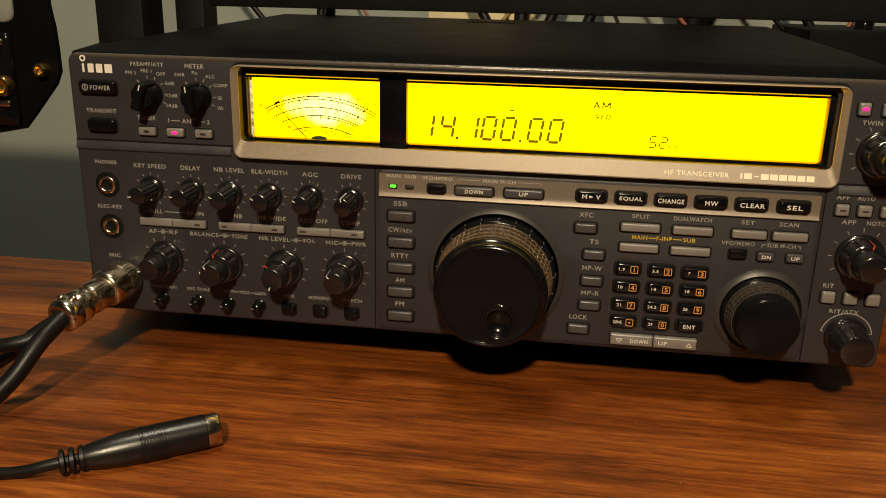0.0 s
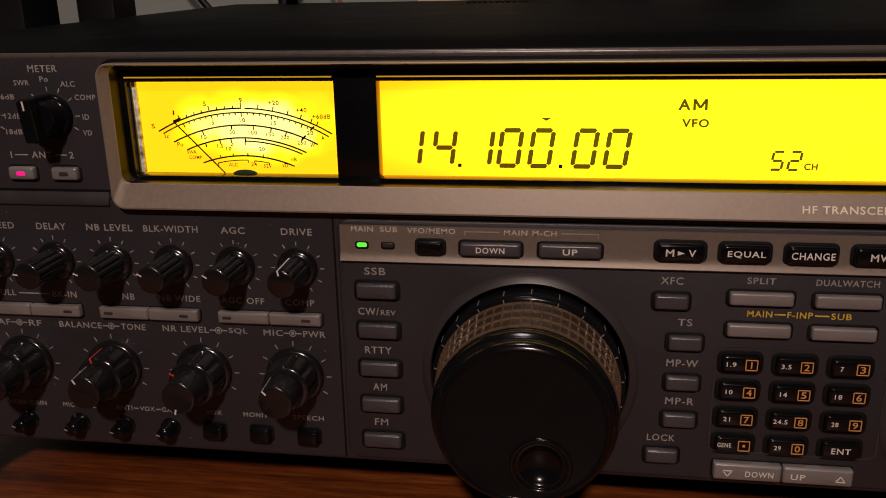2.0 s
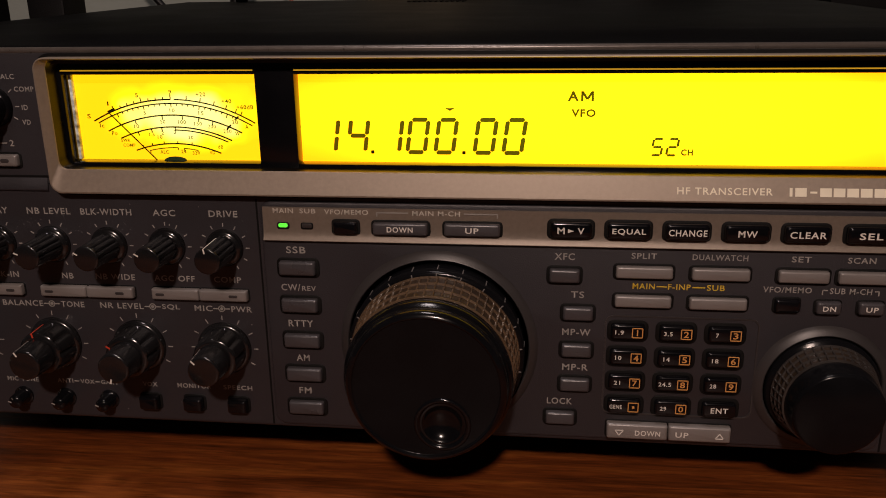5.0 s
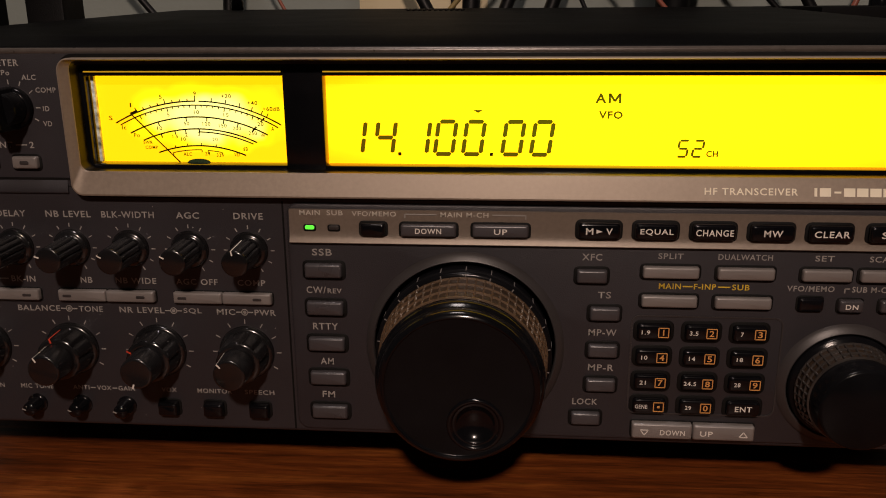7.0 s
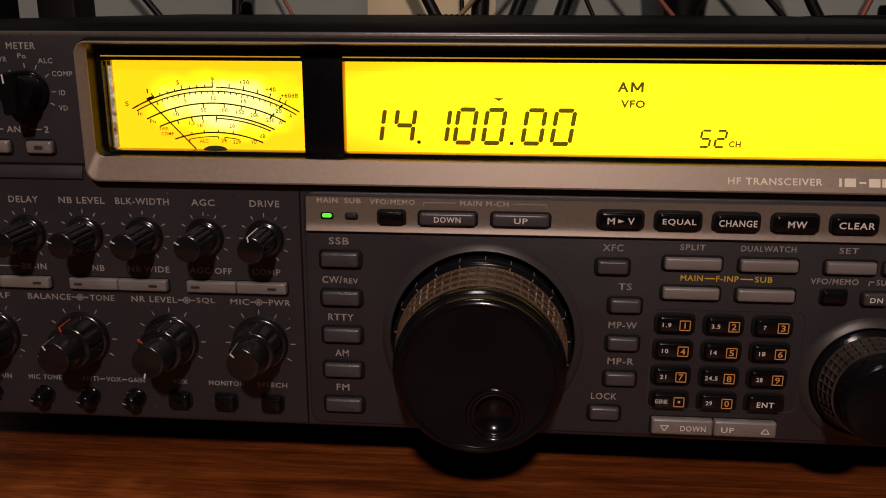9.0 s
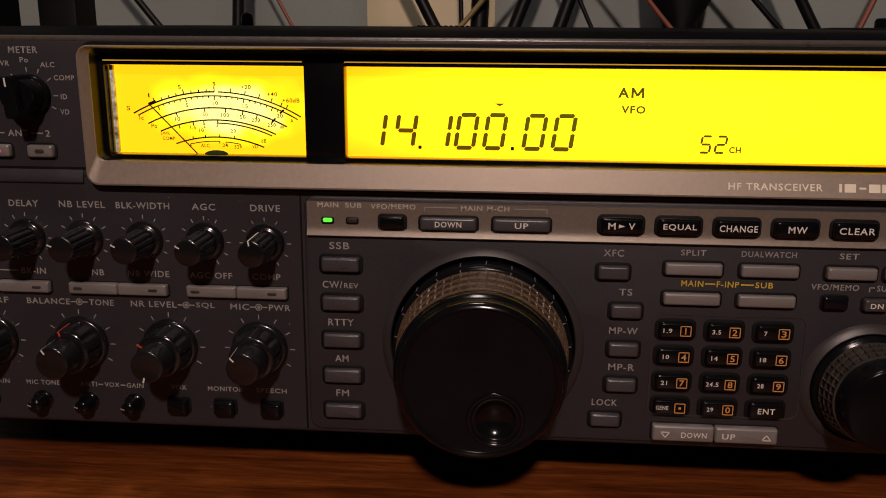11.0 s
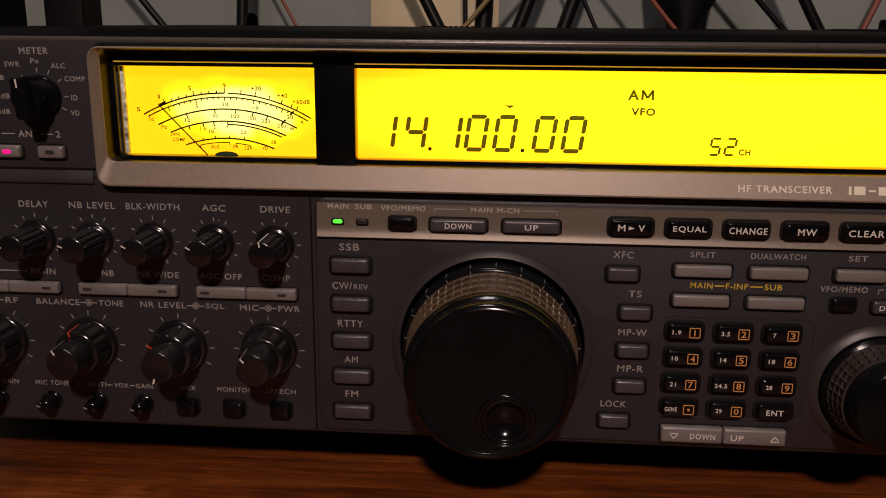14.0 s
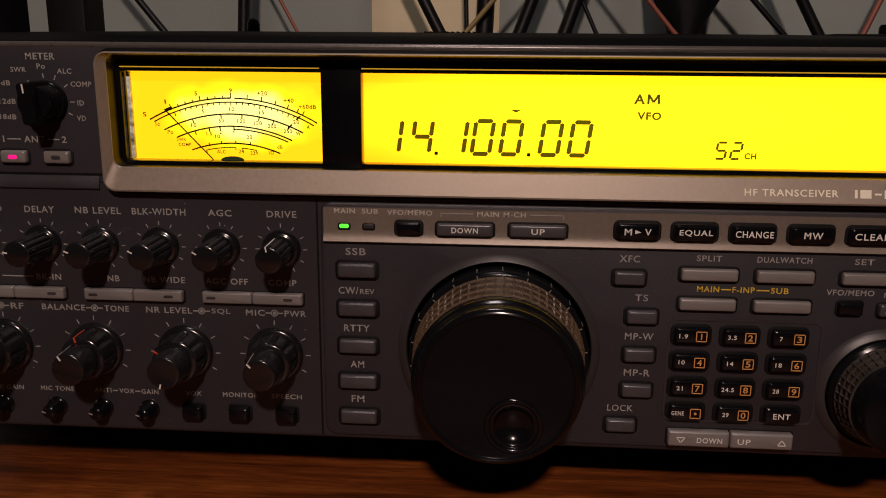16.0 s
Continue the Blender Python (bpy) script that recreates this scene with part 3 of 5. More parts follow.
part("needle_hub", bm, mat("dark_green_hub", (0.02, 0.05, 0.015), 0.5, 0, 0.1, 90), meter)
# window edge; its pale streaked colour paints the wavy reflection in the glass
bm = bmesh.new()
box(bm, *mm(-158.9, -157.7), 0.0062, 0.0080, *mm(146.6, 177.4), 0.0003)
part("meter_side_edge", bm, mat("window_edge_reflection", (0.55, 0.62, 0.62), 0.12, 0.0, 0.85, 420, 0.8, 500), meter, "edge of the meter window with a pale streaky reflection painted in")


# ---------------------------------------------------------------- keys, knobs and print
def key(cx, cz, w, h, material, name="push_button", rise=2.0, base=0.0, rim=0.9, label="", r=0.7, words=None, ink=None, wh=2.0, ww=None, dx=0.0):
    b = bmesh.new()
    cx_, cz_, w_, h_ = mm(cx, cz, w, h)
    b0 = base / 1000
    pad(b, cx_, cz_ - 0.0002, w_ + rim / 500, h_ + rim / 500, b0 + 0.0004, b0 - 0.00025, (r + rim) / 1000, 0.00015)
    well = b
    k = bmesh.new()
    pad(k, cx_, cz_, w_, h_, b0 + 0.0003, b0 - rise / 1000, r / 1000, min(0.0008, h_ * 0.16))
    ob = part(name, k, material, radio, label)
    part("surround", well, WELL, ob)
    if words:
        lettering(words, cx_ + dx / 1000, cz_, wh / 1000, (ww or w * 0.6) / 1000, b0 - rise / 1000 - 0.00006, ink or PRINT_WHITE, ob)
    return ob


def slot_led(ob, cx, cz, material, y, w=3.4, h=1.5):
    b = bmesh.new()
    pad(b, *mm(cx, cz, w, h), y + 0.0002, y - 0.00012, mm(h / 2.2), 0.0001)
    part("indicator", b, material, ob)


def words(s, cx, cz, w, h=2.3, y=0.0, ink=None):
    return lettering(s, mm(cx), mm(cz), mm(h), mm(w), y - 0.00010, ink or (PRINT_SOFT if y == SY else PRINT), panel if y == 0 else centre)


CY = -0.0011
SY = -0.0017
# upper left corner
words("PREAMP/ATT", -212.4, 182.6, 18.5, 2.1)
words("METER", -186.2, 182.4, 10.5, 2.3)
words("TRANSMIT", -240.6, 157.2, 17.5, 2.3)
words("TUNER", -215.0, 154.4, 10.5, 2.3)
words("1", -202.6, 153.6, 0.45, 2.3)
words("ANT", -191.2, 153.6, 7.6, 2.3)
words("2", -180.3, 153.6, 1.7, 2.3)
bm = bmesh.new()
bar(bm, *mm(-201.2, 153.6, -196.2, 153.6), 0.0004, -0.00008)
bar(bm, *mm(-186.2, 153.6, -182.0, 153.6), 0.0004, -0.00008)
part("printed_line", bm, PRINT, panel)
# maker's mark as plain shapes
bm = bmesh.new()
for k, (x, w) in enumerate(((-248.4, 1.2), (-244.2, 3.4), (-239.4, 3.6), (-234.2, 4.2))):
    b0, b1 = mm(x - w / 2, x + w / 2)
    loft(bm, [at_y(rr((b0 + b1) / 2, mm(179.6), b1 - b0, mm(4.6), 0.0004), -0.00005), at_y(rr((b0 + b1) / 2, mm(179.6), b1 - b0, mm(4.6), 0.0004), -0.0002)])
lathe(bm, mm(-248.4), mm(184.6), [(0.0017, 0.0), (0.0017, -0.0002), (0.0009, -0.0002), (0.0009, 0.0)], 20)
part("maker_mark", bm, PRINT_WHITE, panel, "small pale maker's emblem")
ob = key(-240.4, 169.8, 20.5, 6.6, BLACK, "power_button", 3.2, r=1.2, words="POWER", ww=11.5, wh=2.4, dx=2.2, label="wide glossy black power button", ink=PRINT)
bm = bmesh.new()
lathe(bm, mm(-246.8), mm(169.8), [(0.0018, -0.0031), (0.0018, -0.00328), (0.0014, -0.00328), (0.0014, -0.0031)], 20)
bar(bm, *mm(-246.8, 168.9, -246.8, 170.7), 0.0005, -0.0032)
part("power_symbol", bm, PRINT, ob)
key(-240.2, 149.6, 15.5, 6.4, BLACK, "transmit_button", 3.2, r=1.2)
for x, m in ((-214.6, EDGE), (-198.8, RED_LED), (-182.9, EDGE)):
    ob = key(x, 147.4, 9.4, 4.4, KEY_LIGHT, "selector_button", 2.2)
    slot_led(ob, x, 147.4, m, -0.0022)


def ticks(cx, cz, r0, r1, angles, w=0.35, y=0.0):
    for a in angles:
        b = bmesh.new()
        c, s = math.cos(radians(a)), math.sin(radians(a))
        bar(b, mm(cx + r0 * c), mm(cz + r0 * s), mm(cx + r1 * c), mm(cz + r1 * s), w / 1000, y - 0.00005)
        part("scale_mark", b, PRINT, panel)


def pointer_line(ob, cx, cz, r, y0, y1, ang, material=None, face=0.5, w=0.5, base=None):
    """A painted line down a knob's side and in over its face."""
    b = bmesh.new()
    c, s = math.cos(radians(ang)), math.sin(radians(ang))
    p = Vector((-s, 0, c)) * (w / 2000)
    for (ra, ya), (rb, yb) in ((((base or r) + 0.12, y0), (r + 0.12, y1 - 0.1)), ((r + 0.12, y1 - 0.1), (r * (1 - face), y1 - 0.1))):
        a_ = Vector((mm(cx + ra * c), ya / 1000, mm(cz + ra * s)))
        b_ = Vector((mm(cx + rb * c), yb / 1000, mm(cz + rb * s)))
        vs = [b.verts.new(a_ + p), b.verts.new(a_ - p), b.verts.new(b_ - p), b.verts.new(b_ + p)]
        b.faces.new(vs)
    part("pointer", b, material or PRINT_WHITE, ob)


def selector(cx, cz, ang):
    """Rotary switch with a bar grip."""
    b = bmesh.new()
    lathe(b, mm(cx), mm(cz), [(mm(r), mm(-y)) for r, y in ((7.3, 0), (7.3, 1.6), (6.9, 2.2), (6.2, 2.6), (6.0, 9), (5.6, 9.6), (0.3, 9.8))], 40)
    ob = part("rotary_switch", b, SATIN, radio, "black rotary switch with bar grip")
    g = bmesh.new()
    loop = rr(0, 0, 0.0046, 0.0142, 0.0008)
    c, s = math.cos(radians(ang - 90)), math.sin(radians(ang - 90))
    def turn(lp, y, k=1.0):
        return [(mm(cx) + k * x * c - k * z * s, y, mm(cz) + k * x * s + k * z * c) for x, z in lp]
    loft(g, [turn(loop, -0.002, 1.06), turn(loop, -0.0135), turn(loop, -0.0141, 0.94)])
    part("grip_bar", g, SATIN, ob)
    q = bmesh.new()
    lp = rr(0, 0.0051, 0.0005, 0.0030, 0.0001)
    loft(q, [turn(lp, -0.01405), turn(lp, -0.0143)])
    part("pointer", q, PRINT_WHITE, ob)
    ticks(cx, cz, 8.2, 9.8, (132, 95, 68, 38, 0, -28))


selector(-212.0, 167.0, 72)
selector(-184.9, 166.8, 96)
for s, x, z, w in (("SWR", -9.6, 11.0, 5.6), ("Po", -1.3, 12.2, 3.0), ("ALC", 7.0, 10.6, 5.2), ("COMP", 12.6, 6.2, 7.4), ("ID", 11.9, -0.3, 2.3), ("VD", 11.7, -5.6, 3.2)):
    words(s, -184.9 + x, 166.8 + z, w, 1.8)
for s, x, z, w in (("PRE 2", -9.8, 11.0, 6.0), ("PRE 1", -1.0, 12.2, 6.0), ("OFF", 7.0, 10.8, 5.0), ("6dB", 11.6, 6.2, 5.0), ("12dB", 12.4, -0.2, 6.0), ("18dB", 12.0, -5.6, 6.0)):
    words(s, -212.0 + x, 167.0 + z, w, 1.8)


def pot(cx, cz, ang):
    """Small single knob."""
    b = bmesh.new()
    lathe(b, mm(cx), mm(cz), [(mm(r), mm(-y)) for r, y in ((7.1, 0), (7.1, 0.35), (6.98, 0.95), (6.63, 1.52), (6.25, 1.86), (5.78, 2.09), (5.35, 2.19), (5.15, 2.4), (5.1, 3.2), (4.75, 16.6), (4.65, 17.0), (4.4, 17.3), (3.9, 17.4), (0.3, 17.4))], 96, 12, mm(0.8), (mm(2.9), mm(16.7)))
    ob = part("control_knob", b, KNOB, radio, "small glossy black fluted knob")
    pointer_line(ob, cx, cz, 4.75, -5.0, -17.4, ang, face=0.35, base=5.1)
    ticks(cx, cz, 8.0, 9.4, range(-60, 241, 30))


for x, a in ((-215.6, 190), (-192.2, 172), (-170.5, 160), (-148.1, 152), (-125.6, 150), (-103.5, 100)):
    pot(x, 115.5, a)
for s, x, w in (("KEY SPEED", -215.6, 18.5), ("DELAY", -192.2, 11.2), ("NB LEVEL", -170.3, 17.2), ("BLK-WIDTH", -147.8, 19.8), ("AGC", -125.4, 8.6), ("DRIVE", -103.0, 10.8)):
    words(s, x, 128.3, w, 2.4)
for x0, x1, leds in ((-223.2, -185.0, (-189.5,)), (-177.4, -140.4, (-173.8, -145.5)), (-133.0, -96.0, (-129.6, -101.2))):
    for k, (a, b) in enumerate(((x0, (x0 + x1) / 2 - 0.1), ((x0 + x1) / 2 + 0.1, x1))):
        ob = key((a + b) / 2, 97.2, b - a, 4.3, KEY_LIGHT, "bar_button", 2.4, rim=0.55, r=0.5)
        for lx in leds:
            if a < lx < b:
                slot_led(ob, lx, 97.2, EDGE, -0.0024, 3.4, 1.1)
for s, x, w in (("FULL", -214.0, 7.6), ("BK-IN", -191.2, 9.4), ("NB", -166.6, 4.6), ("NB WIDE", -147.5, 15.6), ("AGC OFF", -124.2, 15.8), ("COMP", -103.6, 10.4)):
    words(s, x, 103.0, w, 2.3)
bm = bmesh.new()
bar(bm, *mm(-209.0, 103.0, -197.0, 103.0), 0.0004, -0.00008)
part("printed_line", bm, PRINT, panel)


def dual_pot(cx, cz, ang, red=None, big=1.0, face=0.3):
    """Two knobs on one shaft."""
    b = bmesh.new()
    k = big
    lathe(b, mm(cx), mm(cz), [(mm(r * k), mm(-y)) for r, y in ((10.5, 0), (10.5, 0.5), (10.4, 1.05), (10.13, 1.53), (9.82, 1.81), (9.45, 2.0), (9.08, 2.1), (8.95, 2.4), (8.9, 3.3), (8.5, 10.2), (8.35, 10.8), (8.0, 11.2), (7.4, 11.5), (6.6, 11.6))], 108, 9, mm(1.1), (mm(3.1), mm(10.9)))
    ob = part("dual_control_knob", b, KNOB, radio, "glossy black concentric double knob")
    i = bmesh.new()
    lathe(i, mm(cx), mm(cz), [(mm(r * k), mm(-y)) for r, y in ((6.5, 11.2), (6.4, 11.8), (5.9, 20.8), (5.8, 21.3), (5.5, 21.6), (5.0, 21.7), (0.3, 21.7))], 96, 12, mm(0.75), (mm(12.0), mm(20.6)))
    part("inner_knob", i, KNOB, ob)
    pointer_line(ob, cx, cz, 5.9 * k, -12.0, -21.7, ang, face=face, w=0.6, base=6.42 * k)
    if red is not None:
        pointer_line(ob, cx, cz, 8.5 * k, -3.4, -11.5, red, RED_LINE, 0.2, 0.7, base=8.92 * k)
    ticks(cx, cz, 11.4 * k, 13.2 * k, range(-30, 211, 30))


dual_pot(-210.6, 75.6, 190)
dual_pot(-175.6, 75.2, 122, 104)
dual_pot(-141.2, 75.2, 255, 150)
dual_pot(-107.2, 75.4, 134)
for l, r_, x, wl, wr in (("AF", "RF", -211.0, 5.0, 5.0), ("BALANCE", "TONE", -174.9, 16.6, 9.4), ("NR LEVEL", "SQL", -134.2, 17.4, 7.0), ("MIC", "PWR", -107.0, 7.0, 8.0)):
    words(l, x - 3.6 - wl / 2, 91.4, wl, 2.3)
    words(r_, x + 3.8 + wr / 2, 91.4, wr, 2.3)
    bm = bmesh.new()
    lathe(bm, mm(x), mm(91.4), [(0.0013, 0.0), (0.0013, -0.0001), (0.0010, -0.0001), (0.0010, 0.0)], 20)
    lathe(bm, mm(x), mm(91.4), [(0.0006, 0.0), (0.0006, -0.0001), (0.00005, -0.0001)], 14)
    bar(bm, *mm(x - 3.2, 91.4, x - 1.3, 91.4), 0.0004, -0.00005)
    bar(bm, *mm(x + 1.3, 91.4, x + 3.2, 91.4), 0.0004, -0.00005)
    part("dual_knob_symbol", bm, PRINT, panel)

for s, x, w in (("MONI GAIN", -213.5, 15.5), ("MIC TONE", -192.4, 13.2), ("ANTI", -174.5, 6.6), ("VOX", -165.2, 5.8), ("GAIN", -156.2, 6.6), ("VOX", -139.2, 6.0), ("MONITOR", -121.2, 13.6), ("SPEECH", -103.6, 11.6)):
    words(s, x, 58.8, w, 1.9)
bm = bmesh.new()
bar(bm, *mm(-170.6, 58.8, -168.7, 58.8), 0.0004, -0.00008)
bar(bm, *mm(-161.8, 58.8, -160.0, 58.8), 0.0004, -0.00008)
part("printed_line", bm, PRINT, panel)
for x in (-214.0, -193.0, -174.8, -156.8):
    bm = bmesh.new()
    lathe(bm, mm(x), mm(51.6), [(mm(r), mm(-y)) for r, y in ((3.9, 0), (3.9, 0.6), (3.3, 0.9), (3.0, 1.2), (2.8, 6.0), (2.3, 6.8), (0.2, 7.2))], 36)
    ob = part("trim_knob", bm, BLACK, radio, "tiny glossy black trimmer knob")
    pointer_line(ob, x, 51.6, 2.3, -6.6, -7.3, 160, PRINT, 0.6, 0.5)
for x in (-139.4, -121.5, -103.6):
    key(x, 51.8, 7.4, 5.4, BLACK, "square_button", 3.6, r=0.8)

# jacks on the lower left
for s, z, w in (("PHONES", 129.2, 12.6), ("ELEC-KEY", 104.2, 14.5), ("MIC", 75.6, 6.6)):
    words(s, -241.2, z, w, 2.1)
for z in (116.6, 92.8):
    bm = bmesh.new()
    lathe(bm, mm(-241.2), mm(z), [(mm(r), mm(-y)) for r, y in ((7.0, 0.0), (7.0, 0.4), (6.2, 0.5), (6.0, 0.1), (5.0, 0.0))], 40)
    ob = part("jack_socket", bm, WELL, radio, "headphone style jack socket with metal ring")
    bm = bmesh.new()
    lathe(bm, mm(-241.2), mm(z), [(mm(r), mm(-y)) for r, y in ((4.9, 0.0), (4.9, 1.3), (4.4, 1.6), (3.6, 1.6), (3.2, 1.2), (3.1, -0.1))], 40)
    part("ring", bm, NICKEL, ob)
    bm = bmesh.new()
    lathe(bm, mm(-241.2), mm(z), [(mm(3.2), mm(-0.15)), (mm(0.1), mm(-0.15))], 24)
    part("hole", bm, WELL, ob)

# centre plate: strip
for x, m in ((-80.2, GREEN_LED), (-71.5, EDGE)):
    ob = key(x, 125.0, 4.0, 2.0, EDGE, "indicator_lamp", 0.3, SY * 1000, 0.3, r=0.5)
    slot_led(ob, x, 125.0, m, SY - 0.0003, 3.4, 1.5)
words("MAIN", -80.0, 130.4, 7.4, 1.8, SY)
words("SUB", -71.0, 130.4, 5.8, 1.8, SY)
words("VFO/MEMO", -57.0, 130.2, 15.8, 1.8, SY)
words("MAIN M-CH", -25.0, 130.2, 16.8, 1.8, SY)
bm = bmesh.new()
for x0, x1 in ((-46.0, -34.8), (-15.2, -3.6)):
    bar(bm, *mm(x0, 130.2, x1, 130.2), 0.0004, SY - 0.0001)
bar(bm, *mm(-46.0, 130.3, -46.0, 128.8), 0.0004, SY - 0.0001)
bar(bm, *mm(-3.6, 130.3, -3.6, 128.8), 0.0004, SY - 0.0001)
part("printed_bracket", bm, PRINT, centre)
key(-57.3, 124.8, 8.6, 4.4, BLACK, "channel_button", 2.4, SY * 1000, 0.9)
key(-37.6, 124.7, 19.4, 4.4, KEY_DARK, "channel_button", 2.4, SY * 1000, 0.9, words="DOWN", ww=9.2)
key(-12.3, 124.8, 19.4, 4.4, KEY_DARK, "channel_button", 2.4, SY * 1000, 0.9, words="UP", ww=4.6)
for s, x, w in (("M V", 21.7, 8.4), ("EQUAL", 41.1, 11.2), ("CHANGE", 60.5, 12.6), ("MW", 79.9, 6.2), ("CLEAR", 99.2, 11.6), ("SEL", 119.0, 7.4)):
    ob = key(x, 125.6, 14.4, 5.6, BLACK, "memory_button", 2.8, SY * 1000, 1.0, r=1.1, words=None if s == "M V" else s, ww=w, wh=2.3)
    if s == "M V":
        for ch, dx, lw in (("M", -3.4, 2.5), ("V", 3.3, 2.2)):
            lettering(ch, mm(x + dx), mm(125.6), mm(2.3), mm(lw), SY - 0.00286, PRINT_WHITE, ob)
        bm = bmesh.new()
        flat(bm, [mm(x - 1.1, 124.9), mm(x + 1.0, 125.6), mm(x - 1.1, 126.3)], SY - 0.00285)
        part("arrow", bm, PRINT_WHITE, ob)
# mode column
for s, z, w in (("SSB", 115.6, 7.2), ("RTTY", 87.0, 9.4), ("AM", 73.1, 5.0), ("FM", 59.5, 4.8)):
    words(s, -76.4, z, w, 2.6, CY)
words("CW/", -79.2, 101.2, 7.2, 2.6, CY)
words("REV", -72.4, 100.9, 5.2, 1.9, CY)
for z in (109.0, 94.6, 80.5, 66.8, 52.9):
    key(-75.9, z, 13.4, 5.2, KEY_DARK, "mode_button", 2.6, CY * 1000, 1.25)
# second column
for s, x, z, w in (("XFC", 19.9, 115.4, 7.0), ("TS", 24.8, 101.4, 4.6), ("MP-W", 24.8, 87.1, 10.0), ("MP-R", 24.8, 73.4, 9.2), ("LOCK", 19.6, 59.6, 9.2)):
    words(s, x, z, w, 2.5, CY)
for x, z in ((20.0, 108.7), (25.1, 94.7), (25.0, 80.5), (24.8, 67.0), (19.9, 53.4)):
    key(x, z, 10.4, 4.8, KEY_DARK, "function_button", 2.6, CY * 1000, 1.15)
for s, x, z, w in (("SPLIT", 47.0, 116.2, 8.6), ("DUALWATCH", 72.4, 116.2, 18.4), ("SET", 99.0, 116.2, 6.4), ("SCAN", 118.4, 116.2, 9.0), ("VFO/MEMO", 95.5, 105.2, 16.0), ("SUB M-CH", 116.2, 105.2, 13.6)):
    words(s, x, z, w, 2.1, CY)
for s, x, w in (("MAIN", 47.4, 7.6), ("F-INP", 59.5, 7.6), ("SUB", 71.8, 6.0)):
    words(s, x, 105.2, w, 2.1, CY, PRINT_YELLOW)
bm = bmesh.new()
bar(bm, *mm(51.8, 105.2, 55.2, 105.2), 0.00045, CY - 0.00008)
bar(bm, *mm(63.9, 105.2, 68.2, 105.2), 0.00045, CY - 0.00008)
part("printed_line", bm, PRINT_YELLOW, centre)
bm = bmesh.new()
for a in ((107.0, 103.8, 107.0, 105.4), (107.0, 105.4, 108.6, 105.4), (123.8, 105.4, 125.2, 105.4), (125.2, 105.4, 125.2, 103.8)):
    bar(bm, *mm(*a), 0.0004, CY - 0.00008)
part("printed_bracket", bm, PRINT, centre)
for x, z, w in ((47.2, 110.6, 19.2), (72.8, 110.5, 19.2), (47.3, 99.9, 19.2), (72.7, 99.8, 19.2), (100.0, 110.4, 16.4), (119.4, 110.4, 16.4)):
    key(x, z, w, 4.2, KEY_LIGHT, "function_button", 2.4, CY * 1000, 1.0)
key(95.7, 99.9, 8.2, 4.6, BLACK, "sub_channel_button", 2.4, CY * 1000, 0.7)
key(109.2, 99.5, 8.0, 4.4, KEY_DARK, "sub_channel_button", 2.4, CY * 1000, 0.7, words="DN", ww=4.2, wh=1.8)
key(123.0, 99.6, 8.0, 4.4, KEY_DARK, "sub_channel_button", 2.4, CY * 1000, 0.7, words="UP", ww=4.0, wh=1.8)

# number pad
bm = bmesh.new()
loft(bm, [at_y(rr(*mm(61.3, 74.8, 53.0, 38.6), 0.003), CY + 0.0002), at_y(rr(*mm(61.3, 74.8, 53.0, 38.6), 0.003), CY - 0.0003),
          at_y(rr(*mm(61.3, 74.8, 52.0, 37.6), 0.0026), CY - 0.0003), at_y(rr(*mm(61.3, 74.8, 51.8, 37.4), 0.0026), CY + 0.0002)], cap1=False)
part("pad_rim", bm, EDGE, centre)
PADROWS = ((88.4, (("1.9", "1"), ("3.5", "2"), ("7", "3"))), (78.7, (("10", "4"), ("14", "5"), ("18", "6"))),
           (68.9, (("21", "7"), ("24.5", "8"), ("28", "9"))), (59.3, (("GENE", "."), ("29", "0"), ("ENT", ""))))
for z, row in PADROWS:
    for (band, num), x in zip(row, (42.8, 59.6, 76.3)):
        ob = key(x, z, 11.8, 5.8, BLACK, "number_key", 2.2, CY * 1000, 1.3, r=1.2)
        y = CY - 0.00228
        bw = {1: 1.0, 2: 2.2, 3: 3.0, 4: 4.4}[len(band)]
        if band == "ENT":
            lettering(band, mm(x), mm(z), mm(2.1), mm(6.0), y, PRINT_WHITE, ob)
            continue
        lettering(band, mm(x - 3.0), mm(z), mm(1.6), mm(bw), y, PRINT_WHITE, ob)
        bm = bmesh.new()
        fx, fz, q = x + 3.2, z, 1.75
        for a in ((-q, -q, q, -q), (q, -q, q, q), (q, q, -q, q), (-q, q, -q, -q)):
            bar(bm, *mm(fx + a[0], fz + a[1], fx + a[2], fz + a[3]), 0.00032, y)
        if num == ".":
            pad(bm, *mm(fx, fz, 0.9, 0.9), y, y - 0.0001, 0.0002, 0.00002)
        part("number_box", bm, PRINT_ORANGE, ob)
        if num != ".":
            lettering(num, mm(fx), mm(fz), mm(2.3), mm(0.42 if num == "1" else 1.7), y, PRINT_ORANGE, ob)
for a, b, s, tx, tw, up in ((37.0, 58.7, "DOWN", 51.6, 9.0, -1), (59.1, 81.0, "UP", 63.8, 4.6, 1)):
    ob = key((a + b) / 2, 49.6, b - a, 6.0, KEY_LIGHT, "rocker_button", 3.0, CY * 1000, 0.6, r=0.6)
    lettering(s, mm(tx), mm(49.4), mm(2.1), mm(tw), CY - 0.0031, PRINT_WHITE, ob)
    bm = bmesh.new()
    x = 41.4 if up < 0 else 77.0
    t3 = [(x - 1.5, 49.4 - 0.9 * up), (x + 1.5, 49.4 - 0.9 * up), (x, 49.4 + 1.1 * up)]
    for (ax, az), (ex, ez) in zip(t3, t3[1:] + t3[:1]):
        bar(bm, *mm(ax, az, ex, ez), 0.00035, CY - 0.0031)
    part("triangle_mark", bm, PRINT_WHITE, ob)


